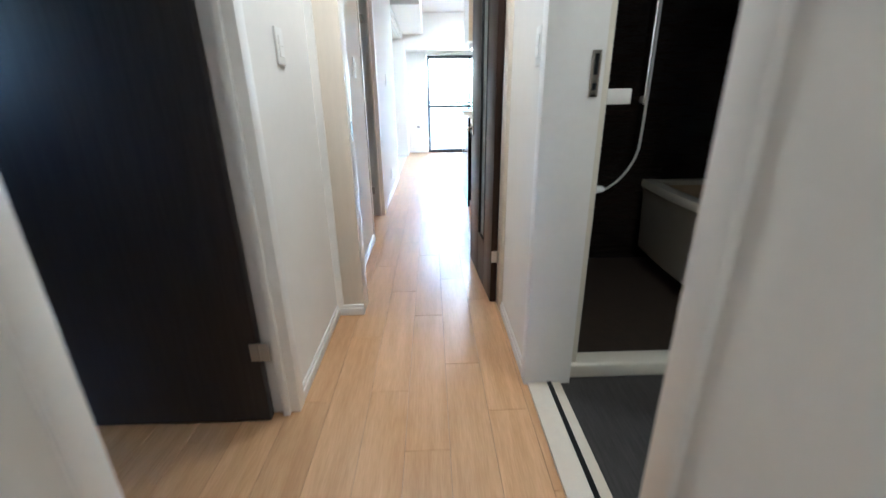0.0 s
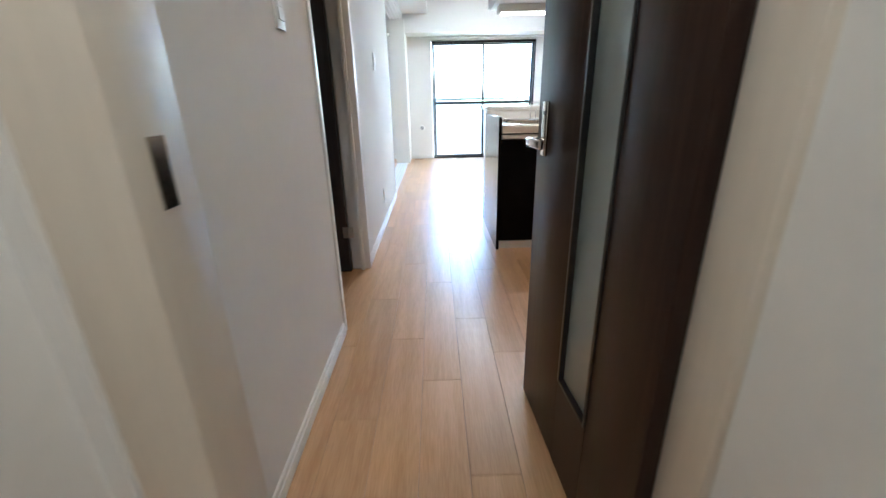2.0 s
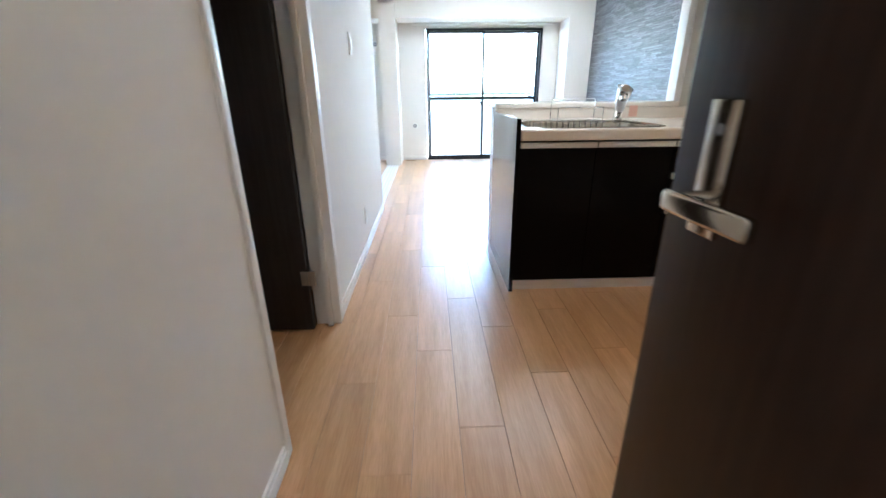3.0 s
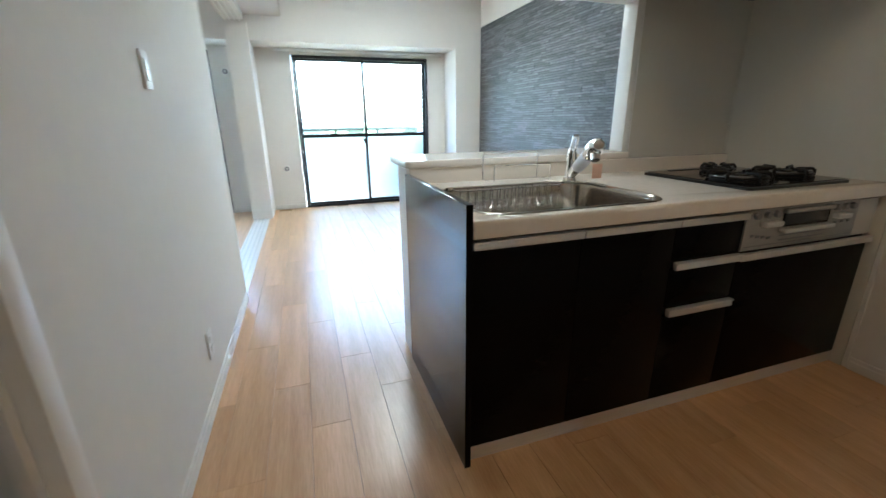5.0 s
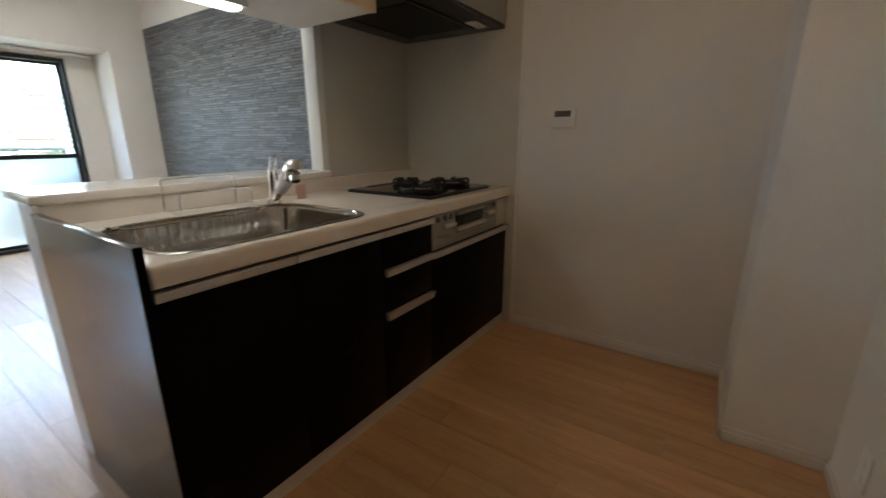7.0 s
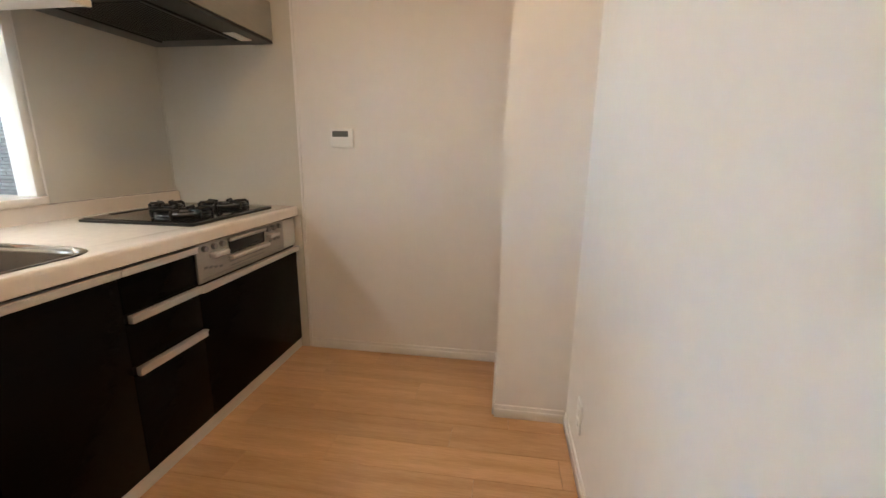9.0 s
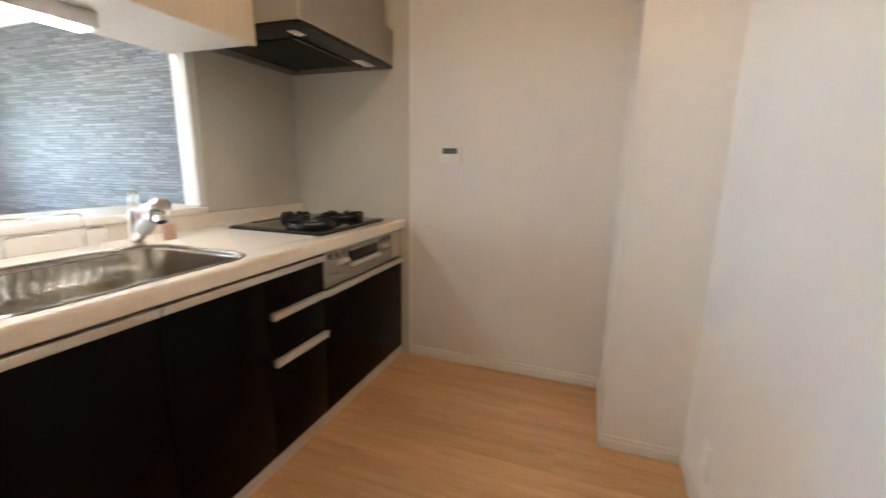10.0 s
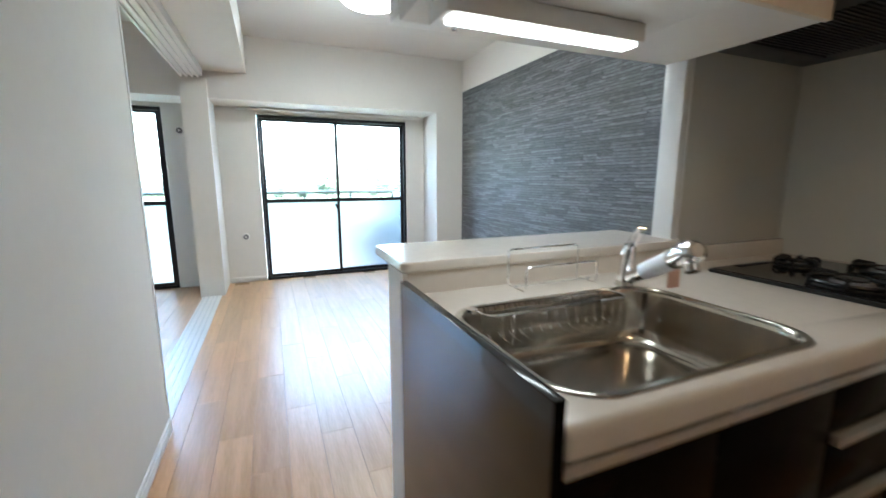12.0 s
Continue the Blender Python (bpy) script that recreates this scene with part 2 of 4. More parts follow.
# ---- walls ----
T = 0.10
PW = "white textured wallpaper wall"
solid("wall_entry", WALLPAPER, (-3.0, 3.2, 0.4, 0.5, -0.02, LC), label=PW + " at the end of the hall")
solid("wall_hall_west", WALLPAPER,
      (HL - T, HL, 0.5, 3.10, 0, LC), (HL - T, HL, 3.10, 3.885, DH, LC), (HL - T, HL, 3.885, 4.60, 0, LC),
      label=PW + " along the hall with a doorway")
solid("wall_hall_east", WALLPAPER,
      (HR, HR + 0.13, 0.5, 3.13, 0, LC), (HR, HR + 0.13, 3.13, 3.985, DH, LC), (HR, HR + 0.13, 3.985, 4.60, 0, LC),
      label=PW + " along the hall with a washroom doorway")
solid("wall_living_west", WALLPAPER,
      (LX - T, LX, 4.60, 5.875, 0, LC), (LX - T, LX, 5.875, 6.66, DH, LC), (LX - T, LX, 6.66, 8.71, 0, LC),
      label=PW + " with a doorway, ending at a wide opening")
solid("wall_above_doorway", WALLPAPER, (LX, HR, 4.61, 4.72, DH + 0.03, LC), label=PW + " above the living room door")
solid("wall_bath_block", WALLPAPER, (HR, HR + 0.1, 4.60, KS, 0, LC), (HR + 0.1, KX + 0.1, KS - 0.1, KS, 0, LC),
      label=PW + " between kitchen and bathroom")
solid("wall_kitchen_east", WALLPAPER, (KX, KX + T, KS, PY + 0.12, 0, LC), label=PW + " beside the kitchen counter")
solid("wall_pillar", WALLPAPER, (2.39, KX, KS, 5.762, 0, LC), label="white wallpapered pillar in the kitchen corner", category="pillar")
solid("wall_living_east", WALLPAPER, (KX + 0.02, KX + 0.12, PY + 0.12, WW + 0.1, 0, LC), label=PW + " behind the grey accent tiles")
solid("wall_hatch", WALLPAPER, (2.195, KX, PY, PY + 0.085, 0, LC), (1.0, 2.195, PY, PY + 0.085, 1.70, LC), (1.0, 2.195, PY, PY + 0.12, 0, 0.93),
      label="white wall with a kitchen hatch above the counter")
solid("wall_windows", WALLPAPER,
      (-3.0, -2.15, WW, WW + 0.16, -0.02, LC), (-2.15, -0.375, WW, WW + 0.16, 1.96, LC), (-0.375, 0.535, WW, WW + 0.16, -0.02, LC),
      (0.535, 2.31, WW, WW + 0.16, 1.94, LC), (2.31, KX + 0.12, WW, WW + 0.16, -0.02, LC),
      label="white outer wall with two balcony windows")
solid("beam_windows", WALLPAPER, (-3.0, KX + 0.02, WY, WW, 2.0, LC), label="white wallpapered beam above the windows", category="beam")
solid("pillar_east", WALLPAPER, (2.555, KX + 0.02, WY, WW, 0, 2.0), label="white wallpapered pillar beside the window", category="pillar")
solid("pillar_west", WALLPAPER, (-0.10, 0.128, 11.235, WW, 0, 2.17), label="white wallpapered pillar between two windows", category="pillar")
solid("beam_west", WALLPAPER, (-0.10, 0.485, 8.71, WY, 2.255, LC), (-0.10, LX, 4.72, 8.71, 2.30, LC), label="white wallpapered beam under the ceiling", category="beam")
solid("beam_east", WALLPAPER, (2.90, KX + 0.02, PY + 0.12, WY, 2.262, LC), label="white wallpapered beam above the accent tiles", category="beam")
solid("wall_side_room", WALLPAPER, (-3.1, -3.0, 4.6, WW, 0, LC), (-3.0, LX - T, 4.6, 4.7, 0, LC), (-3.0, LX - T, 7.0, 7.1, 0, LC),
      label="white wallpapered wall of the side room")
solid("wall_front_room", WALLPAPER, (-3.1, -3.0, 0.4, 2.2, 0, LC), (-3.1, -3.0, 3.0, 4.6, 0, LC), (-3.1, -3.0, 2.2, 3.0, 0, 1.62), (-3.1, -3.0, 2.2, 3.0, 1.9, LC),
      label="white wall of the front room with a window opening")
solid("wall_bathroom", BATHDARK, (1.10, 2.745, 5.30, 5.344, 0, HC), (1.068, 1.10, 4.122, 5.344, 0, HC), label="dark brown glossy bathroom wall panel")
solid("wall_bathroom_side", BATHCREAM, (2.745, 2.79, 4.122, 5.344, 0, HC), label="cream bathroom wall panel")
solid("wall_washroom", WALLPAPER, (1.93, 2.9, 4.06, 4.12, 0, HC), (2.9, 3.0, 0.5, 4.12, 0, HC), (1.096, 1.137, 4.06, 4.12, 0, HC), (1.137, 1.93, 4.06, 4.12, 2.0, HC),
      label="white wallpapered wall of the washroom")
solid("ceiling_hall", CEIL, (-3.0, 3.0, 0.5, 4.60, HC, HC + 0.05), label="white papered ceiling of the hall", category="ceiling")
solid("ceiling_bathroom", CEIL, (HR + 0.1, 2.9, 4.60, KS - 0.1, HC, HC + 0.05), label="white bathroom ceiling", category="ceiling")
solid("ceiling_living", CEIL, (-3.0, KX + 0.1, 4.60, WW + 0.16, LC, LC + 0.08), label="white papered ceiling of living room and kitchen", category="ceiling")

# ---- floors ----
floor = solid("floor", JOINT, (-3.0, KX + 0.1, 0.5, WW, -0.05, -0.003), label="light oak plank floor with fine joints", category="floor")
solid("floor_washroom", VINYL, (1.100, 2.9, 0.5, 4.06, -0.003, 0.003), label="dark streaked vinyl washroom floor", category="floor")
solid("floor_bathroom", BATHFLOOR, (1.10, 2.745, 4.105, 5.30, -0.003, 0.02), label="dark brown bathroom floor panel", category="floor")
sill = thing("door_sill", "cream washroom door sill with dark track", "door sill", (1.0, 3.5, 0), kind="structure")
part("sill_board", B(HR + 0.002, 1.100, 3.13, 3.98, -0.002, 0.012, bevel=0.003), TRIM_CREAM, sill)
part("track", B(1.045, 1.063, 3.13, 3.98, 0.0125, 0.014), DARKHOLE, sill)
bsill = thing("bath_threshold", "cream plastic threshold of the bathroom door", "door sill", (1.5, 4.0, 0), kind="structure")
part("step", B(1.137, 1.93, 4.012, 4.105, -0.002, 0.068, bevel=0.012, segs=3), TUB, bsill)
part("frame_post", B(1.137, 1.180, 4.03, 4.11, 0.066, 2.0, bevel=0.006), TUB, bsill)
part("frame_post", B(1.885, 1.93, 4.03, 4.11, 0.066, 2.0, bevel=0.006), TUB, bsill)
part("latch_block", B(1.180, 1.262, 4.035, 4.06, 1.075, 1.125, bevel=0.005), WHITEPLASTIC, bsill)
part("latch_block", B(1.180, 1.21, 4.035, 4.06, 0.78, 0.80, bevel=0.004), WHITEPLASTIC, bsill)


# ---- baseboards and casings ----
def baseboard(x0, x1, y0, y1):
    bm = B(x0, x1, y0, y1, 0, 0.060, bevel=0.002)
    dx, dy = (x1 - x0 < y1 - y0), (x1 - x0 >= y1 - y0)
    box(bm, x0 - (0.004 if dx else 0), x1 + (0.004 if dx else 0), y0 - (0.004 if dy else 0), y1 + (0.004 if dy else 0), 0.0, 0.042, bevel=0.002)
    tagged(part("baseboard", bm, TRIM), "white grooved baseboard along the wall", "baseboard", kind="structure")


for a in ((HL - 0.002, HL + 0.008, 3.93, 4.60), (HL + 0.008, 0.213, 4.60, 4.612), (LX - 0.002, LX + 0.008, 4.73, 5.845), (LX - 0.002, LX + 0.008, 6.70, 8.70),
          (HR - 0.008, HR + 0.002, 4.045, 4.598), (HR - 0.008, HR + 0.002, 0.52, 3.07), (HL - 0.002, HL + 0.008, 0.52, 3.01),
          (KX - 0.009, KX + 0.002, 5.77, 6.88), (2.382, 2.392, KS + 0.01, 5.762), (2.395, KX - 0.012, 5.758, 5.769), (HR + 0.11, 2.38, KS - 0.002, KS + 0.008),
          (HR - 0.008, HR + 0.002, 4.74, KS), (0.14, 0.53, WW - 0.008, WW + 0.002), (2.32, 2.55, WW - 0.008, WW + 0.002), (2.56, KX, WY - 0.008, WY + 0.002), (-0.37, -0.11, WW - 0.008, WW + 0.002)):
    baseboard(*a)


def casing(name, label, material, *boxes):
    t = thing(name, label, "door frame", (boxes[0][0], boxes[0][2], 0), kind="structure")
    for n, b in zip(("jamb", "jamb", "head"), boxes):
        part(n, B(*b, bevel=0.004), material, t)
    return t


c1 = casing("door_frame_1", "white painted door frame in the hall", TRIM,
            (HL - T - 0.004, HL + 0.014, 3.865, 3.925, 0, DH + 0.04), (HL - T - 0.004, HL + 0.014, 3.06, 3.115, 0, DH + 0.04), (HL - T - 0.004, HL + 0.014, 3.115, 3.865, DH - 0.01, DH + 0.04))
part("stop_strip", B(HL - 0.045, HL - 0.02, 3.845, 3.864, 0, DH - 0.01, bevel=0.002), TRIM, c1)
c2 = casing("door_frame_2", "white painted door frame in the living room", TRIM,
            (LX - T - 0.004, LX + 0.014, 6.635, 6.695, 0, DH + 0.04), (LX - T - 0.004, LX + 0.010, 5.85, 5.885, 0, DH + 0.04), (LX - T - 0.004, LX + 0.012, 5.885, 6.635, DH - 0.01, DH + 0.04))
part("stop_strip", B(LX - 0.045, LX - 0.02, 6.612, 6.634, 0, DH - 0.01, bevel=0.002), TRIM, c2)
# cream in place of TRIM: the warm shade on these jambs is in the colour
c3 = casing("door_frame_3", "living room door frame, warm shade put into its cream tone", TRIM_CREAM,
            (HL, 0.214, 4.612, 4.745, 0, DH + 0.04), (0.948, HR + 0.004, 4.60, 4.735, 0, DH + 0.04), (0.214, 0.948, 4.612, 4.735, DH, DH + 0.04))
part("strike_plate", B(0.2145, 0.217, 4.660, 4.690, 0.915, 1.005), STEEL, c3, "steel strike plate")
c4 = casing("door_frame_4", "white washroom sliding door frame with lock plate", TRIM,
            (HR - 0.014, HR + 0.175, 3.98, 4.04, 0, DH + 0.04), (HR - 0.014, HR + 0.175, 3.07, 3.135, 0, DH + 0.04), (HR - 0.014, HR + 0.175, 3.135, 3.98, DH - 0.01, DH + 0.04))
lp = part("lock_plate", B(1.096, 1.124, 3.975, 3.981, 1.10, 1.235, bevel=0.001), STEEL, c4, "steel lock plate of the sliding door")
part("slot", B(1.104, 1.116, 3.9735, 3.976, 1.165, 1.225), DARKHOLE, lp)
part("slot", B(1.104, 1.116, 3.9735, 3.976, 1.12, 1.14), DARKHOLE, lp)
part("edge_trim", B(LX - T - 0.002, LX + 0.004, 8.70, 8.722, 0, 2.17), TRIM, None)
bpy.data.objects["edge_trim"].name = "trim_wall_end"
tagged(bpy.data.objects["trim_wall_end"], "white corner trim at the wall end", "trim", kind="structure")

# wide sliding opening to the side room: head track and floor track
head = thing("sliding_track_head", "white grooved head track for sliding doors", "door track", (0, 10, 2.17), kind="structure")
part("board", B(-0.085, LX, 8.722, 11.235, 2.185, 2.30, bevel=0.003), TRIM, head)
for x in (-0.085, -0.038, 0.010, 0.058):
    part("lip", B(x, x + 0.018, 8.722, 11.235, 2.168, 2.1845, bevel=0.002), TRIM, head)
foot = thing("sliding_track_floor", "white floor track with grooves for sliding doors", "door track", (0, 10, 0), kind="structure")
part("board", B(-0.085, LX - 0.01, 8.722, 11.235, -0.002, 0.005), TRIM, foot)
for x in (-0.07, -0.028, 0.014, 0.05):
    part("rail", B(x, x + 0.010, 8.722, 11.235, 0.0052, 0.009), ALU, foot)


# ---- windows ----
def window(name, label, x0, x1, z1, swap):
    y = WW + 0.03
    w = thing(name, label, "window", ((x0 + x1) / 2, y, 0), kind="structure")
    fr = part("window_frame", B(x0, x1, y - 0.03, y + 0.08, z1 - 0.03, z1 + 0.004), SASH, w, "black aluminium frame")
    part("side_rail", B(x0, x0 + 0.025, y - 0.03, y + 0.08, 0, z1 - 0.03), SASH, fr)
    part("side_rail", B(x1 - 0.025, x1, y - 0.03, y + 0.08, 0, z1 - 0.03), SASH, fr)
    part("window_sill", B(x0, x1, y - 0.034, y + 0.08, -0.01, 0.03), SASH, fr)
    xm = (x0 + x1) / 2
    for i, (a, b) in enumerate(((x0 + 0.026, xm + 0.016), (xm - 0.016, x1 - 0.026))):
        yy = y + (0.045 if i == swap else 0.005)
        s = part("sash", B(a, a + 0.03, yy, yy + 0.03, 0.031, z1 - 0.031), SASH, w, "black sliding sash")
        part("stile", B(b - 0.03, b, yy, yy + 0.03, 0.031, z1 - 0.031), SASH, s)
        for z, h in ((0.031, 0.028), (0.925, 0.045), (z1 - 0.058, 0.026)):
            part("rail", B(a + 0.03, b - 0.03, yy, yy + 0.03, z, z + h), SASH, s)
        g = part("pane", B(a + 0.028, b - 0.028, yy + 0.012, yy + 0.018, 0.97, z1 - 0.058), GLASS, s, "clear glass pane")
        g.visible_shadow = False
        g = part("pane", B(a + 0.028, b - 0.028, yy + 0.012, yy + 0.018, 0.058, 0.926), FROST, s, "frosted glass pane")
        g.visible_shadow = False
    lk = bmesh.new()
    box(lk, xm - 0.03, xm + 0.006, y - 0.012, y + 0.006, 0.84, 0.885, bevel=0.005)
    box(lk, xm - 0.045, xm - 0.02, y - 0.016, y - 0.004, 0.865, 0.90, bevel=0.004)
    part("crescent_lock", lk, SASH, w)
    return w


window("window_1", "black sliding balcony window, lower panes frosted", 0.540, 2.305, 1.925, 1)
window("window_2", "black sliding window of the side room, lower panes frosted", -2.15, -0.378, 1.95, 0)
rail = thing("curtain_rail", "white double curtain rail above the window", "curtain rail", (1.4, WW, 1.97))
part("rail", B(0.34, 2.52, WW - 0.085, WW - 0.06, 1.965, 1.985, bevel=0.003), WHITEPLASTIC, rail)
part("rail", B(0.34, 2.52, WW - 0.045, WW - 0.02, 1.965, 1.985, bevel=0.003), WHITEPLASTIC, rail)
for x in (0.42, 1.0, 1.43, 1.9, 2.44):
    part("bracket", B(x, x + 0.02, WW - 0.09, WW - 0.001, 1.9855, 1.9985), WHITEPLASTIC, rail)
for x in (0.56, 0.60, 0.63):
    part("runner", B(x, x + 0.016, WW - 0.08, WW - 0.066, 1.945, 1.9645, bevel=0.003), WHITEPLASTIC, rail)


def vent(x, z):
    v = thing("air_vent", "round grey air vent set in the white wall", "vent", (x, WW, z), group="air vents")
    part("ring", cyl(bmesh.new(), (x, WW, z), (x, WW - 0.018, z), 0.042, 0.038, 28), WHITEPLASTIC, v)
    part("grille", cyl(bmesh.new(), (x, WW - 0.017, z), (x, WW - 0.024, z), 0.031, 0.028, 28), GREYPLASTIC, v)
    part("knob", cyl(bmesh.new(), (x, WW - 0.023, z), (x, WW - 0.034, z), 0.010, 0.009, 16), WHITEPLASTIC, v)


vent(0.338, 0.54)
vent(-0.222, 1.72)


# ---- doors ----
def lever(parent, x, side, y, z, toward):
    """Lever handle: plate on the plane x, lever pointing along y by toward, on the side given by sign."""
    pl = part("handle_plate", B(min(x, x + side * 0.008), max(x, x + side * 0.008), y - 0.021, y + 0.021, z - 0.072, z + 0.075, bevel=0.002), STEEL, parent, "satin steel handle plate")
    n = cyl(bmesh.new(), (x + side * 0.008, y, z - 0.030), (x + side * 0.045, y, z - 0.030), 0.010)
    part("neck", n, STEEL, pl)
    part("lever", B(min(x + side * 0.040, x + side * 0.054), max(x + side * 0.040, x + side * 0.054), min(y - toward * 0.012, y + toward * 0.11), max(y - toward * 0.012, y + toward * 0.11), z - 0.043, z - 0.019, bevel=0.005, segs=3), STEEL, pl)
    part("keyhole", cyl(bmesh.new(), (x + side * 0.008, y, z + 0.045), (x + side * 0.0095, y, z + 0.045), 0.006), GREYPLASTIC, pl)


def hinge(parent, x, y, z, ax):
    h = bmesh.new()
    cyl(h, (x, y, z - 0.034), (x, y, z + 0.034), 0.006, n=12)
    if ax == "x":
        box(h, x - 0.032, x + 0.032, y - 0.004, y + 0.002, z - 0.034, z + 0.034, bevel=0.001)
    else:
        box(h, x - 0.004, x + 0.002, y - 0.032, y + 0.032, z - 0.034, z + 0.034, bevel=0.001)
    part("hinge", h, GREYSTEEL, parent, "steel door hinge")


d1 = thing("door_1", "dark-stained wooden room door standing open", "door", (-0.06, 3.80, 0), kind="structure")
part("leaf", B(-0.74, -0.010, 3.818, 3.853, 0.008, DH - 0.012, bevel=0.002), DARKWOOD, d1)
hinge(d1, -0.002, 3.816, 0.30, "x"), hinge(d1, -0.002, 3.816, 1.75, "x")
d2 = thing("door_2", "dark-stained wooden side room door standing open", "door", (-0.03, 6.6, 0), kind="structure")
part("leaf", B(-0.70, 0.003, 6.575, 6.61, 0.008, DH - 0.012, bevel=0.002), DARKWOOD, d2)
hinge(d2, 0.009, 6.573, 0.27, "x"), hinge(d2, 0.009, 6.573, 1.75, "x")

# living room door: hinged on the right jamb, standing open along the wall
d3 = thing("door_3", "dark brown wooden door with a frosted glass strip, open", "door", (0.946, 4.70, 0), kind="structure")
y0, y1, x0, x1 = 4.70, 5.415, 0.911, 0.946
ga, gb, za, zb = 4.915, 5.10, 0.29, 1.86
lf = part("leaf", B(x0, x1, y0, ga, 0.008, DH - 0.008, bevel=0.002), BROWNWOOD, d3)
part("stile", B(x0, x1, gb, y1, 0.008, DH - 0.008, bevel=0.002), BROWNWOOD, lf)
part("bottom_rail", B(x0, x1, ga, gb, 0.008, za), BROWNWOOD, lf)
part("top_rail", B(x0, x1, ga, gb, zb, DH - 0.008), BROWNWOOD, lf)
for a, b, c, d in ((ga, ga + 0.012, za, zb), (gb - 0.012, gb, za, zb), (ga + 0.012, gb - 0.012, za, za + 0.012), (ga + 0.012, gb - 0.012, zb - 0.012, zb)):
    part("glazing_bead", B(x0 - 0.003, x1 + 0.003, a, b, c, d, bevel=0.002), BLACK, lf)
part("glass_strip", B(x0 + 0.012, x0 + 0.020, ga + 0.010, gb - 0.010, za + 0.010, zb - 0.010), DOORGLASS, d3, "frosted glass strip")
lever(d3, x0, -1, 5.342, 0.952, -1)
lever(d3, x1, 1, 5.342, 0.952, -1)
hinge(d3, 0.9475, 4.696, 0.28, "y"), hinge(d3, 0.9475, 4.696, 1.75, "y")
part("hinge_plate", B(x0 + 0.002, x1 - 0.002, y0 - 0.0035, y0 - 0.0005, 0.25, 0.315), ALU, d3)
d3.matrix_basis = Matrix.Translation((0.946, 4.70, 0)) @ Matrix.Rotation(radians(3.6), 4, 'Z')


# ---- switches and outlets ----
def plate(name, label, category, wall, at, u, z, w, h, keys, deep=0.009):
    """A wall plate. wall: axis and sign of its normal, at: the wall's plane."""
    ax, s = wall

    def bb(u0, u1, z0, z1, d0, d1, **k):
        lo, hi = sorted((at + s * d0, at + s * d1))
        return B(lo, hi, u0, u1, z0, z1, **k) if ax == "x" else B(u0, u1, lo, hi, z0, z1, **k)
    t = thing(name, label, category, (at, u, z) if ax == "x" else (u, at, z))
    part("cover", bb(u - w / 2, u + w / 2, z - h / 2, z + h / 2, 0, deep, bevel=0.003), WHITEPLASTIC, t)
    for (du, dz, kw, kh, m) in keys:
        part("key" if m is WHITEPLASTIC else "slot", bb(u + du - kw / 2, u + du + kw / 2, z + dz - kh / 2, z + dz + kh / 2, deep - 0.001, deep + (0.004 if m is WHITEPLASTIC else 0.0006)), m, t)
    return t


SW = [(0, 0.018, 0.042, 0.033, WHITEPLASTIC), (0, -0.018, 0.042, 0.033, WHITEPLASTIC), (0.012, 0.029, 0.006, 0.003, GREYPLASTIC)]
OUT = [(0, 0.022, 0.028, 0.026, WHITEPLASTIC), (0, -0.022, 0.028, 0.026, WHITEPLASTIC), (-0.006, 0.022, 0.003, 0.012, DARKHOLE), (0.006, 0.022, 0.003, 0.012, DARKHOLE), (-0.006, -0.022, 0.003, 0.012, DARKHOLE), (0.006, -0.022, 0.003, 0.012, DARKHOLE)]
plate("light_switch", "white rocker light switch on the hall wall", "switch", ("x", 1), HL, 4.215, 1.28, 0.07, 0.12, SW)
plate("light_switch", "white rocker light switch beside the side room door", "switch", ("x", 1), LX, 5.53, 1.30, 0.07, 0.12, SW)
plate("light_switch", "white rocker light switch on the living room wall", "switch", ("x", 1), LX, 7.57, 1.305, 0.07, 0.12, SW)
plate("light_switch", "white rocker light switch beside the washroom door", "switch", ("x", -1), HR, 4.10, 1.26, 0.07, 0.12, SW)
plate("wall_outlet", "white wall outlet low on the living room wall", "outlet", ("x", 1), LX, 7.655, 0.25, 0.07, 0.12, OUT)
plate("wall_outlet", "white wall outlet low on the kitchen wall", "outlet", ("y", 1), KS, 2.11, 0.23, 0.07, 0.12, OUT)
rc = plate("water_heater_remote", "white water heater control with a grey display", "control panel", ("x", -1), KX, 6.642, 1.240, 0.126, 0.098,
           [(0.005, 0.022, 0.088, 0.030, LCD), (0, -0.030, 0.105, 0.020, WHITEPLASTIC), (-0.035, -0.030, 0.010, 0.004, GREYPLASTIC), (0.0, -0.030, 0.022, 0.003, GREYPLASTIC)], deep=0.018)

# ---- kitchen ----
CZ, CF = 0.866, 6.936          # counter height and front
PX = 1.0                       # inner face of the end panel

# worktop with a hole for the sink
SINK = (1.056, 1.760, 6.968, 7.480)
top = thing("worktop", "cream resin kitchen worktop with back upstand", "worktop", (2.0, 7.3, CZ))
bm = bmesh.new()
inner = rounded(*SINK, 0.11, 8)
outer = rounded(PX + 0.001, KX - 0.008, CF, 7.66, 0.012, 8)


def ring(pts, z):
    return [(x, y, z) for x, y in pts]


SB = 0.812                      # underside of the worktop
lips = [ring(rounded(PX + 0.001, KX - 0.008, CF - 0.016 * math.sin(a), 7.66, 0.012, 8), CZ - 0.016 * (1 - math.cos(a))) for a in (0, 0.4, 0.8, 1.2, math.pi / 2)]
under = [ring(rounded(PX + 0.001, KX - 0.008, CF - 0.016, 7.66, 0.012, 8), SB + 0.004), ring(rounded(PX + 0.001, KX - 0.008, CF - 0.012, 7.66, 0.012, 8), SB)]
loft(bm, [ring(inner, SB), ring(inner, CZ)] + lips + under + [ring(inner, SB)], False)
bmesh.ops.remove_doubles(bm, verts=bm.verts[:], dist=1e-5)
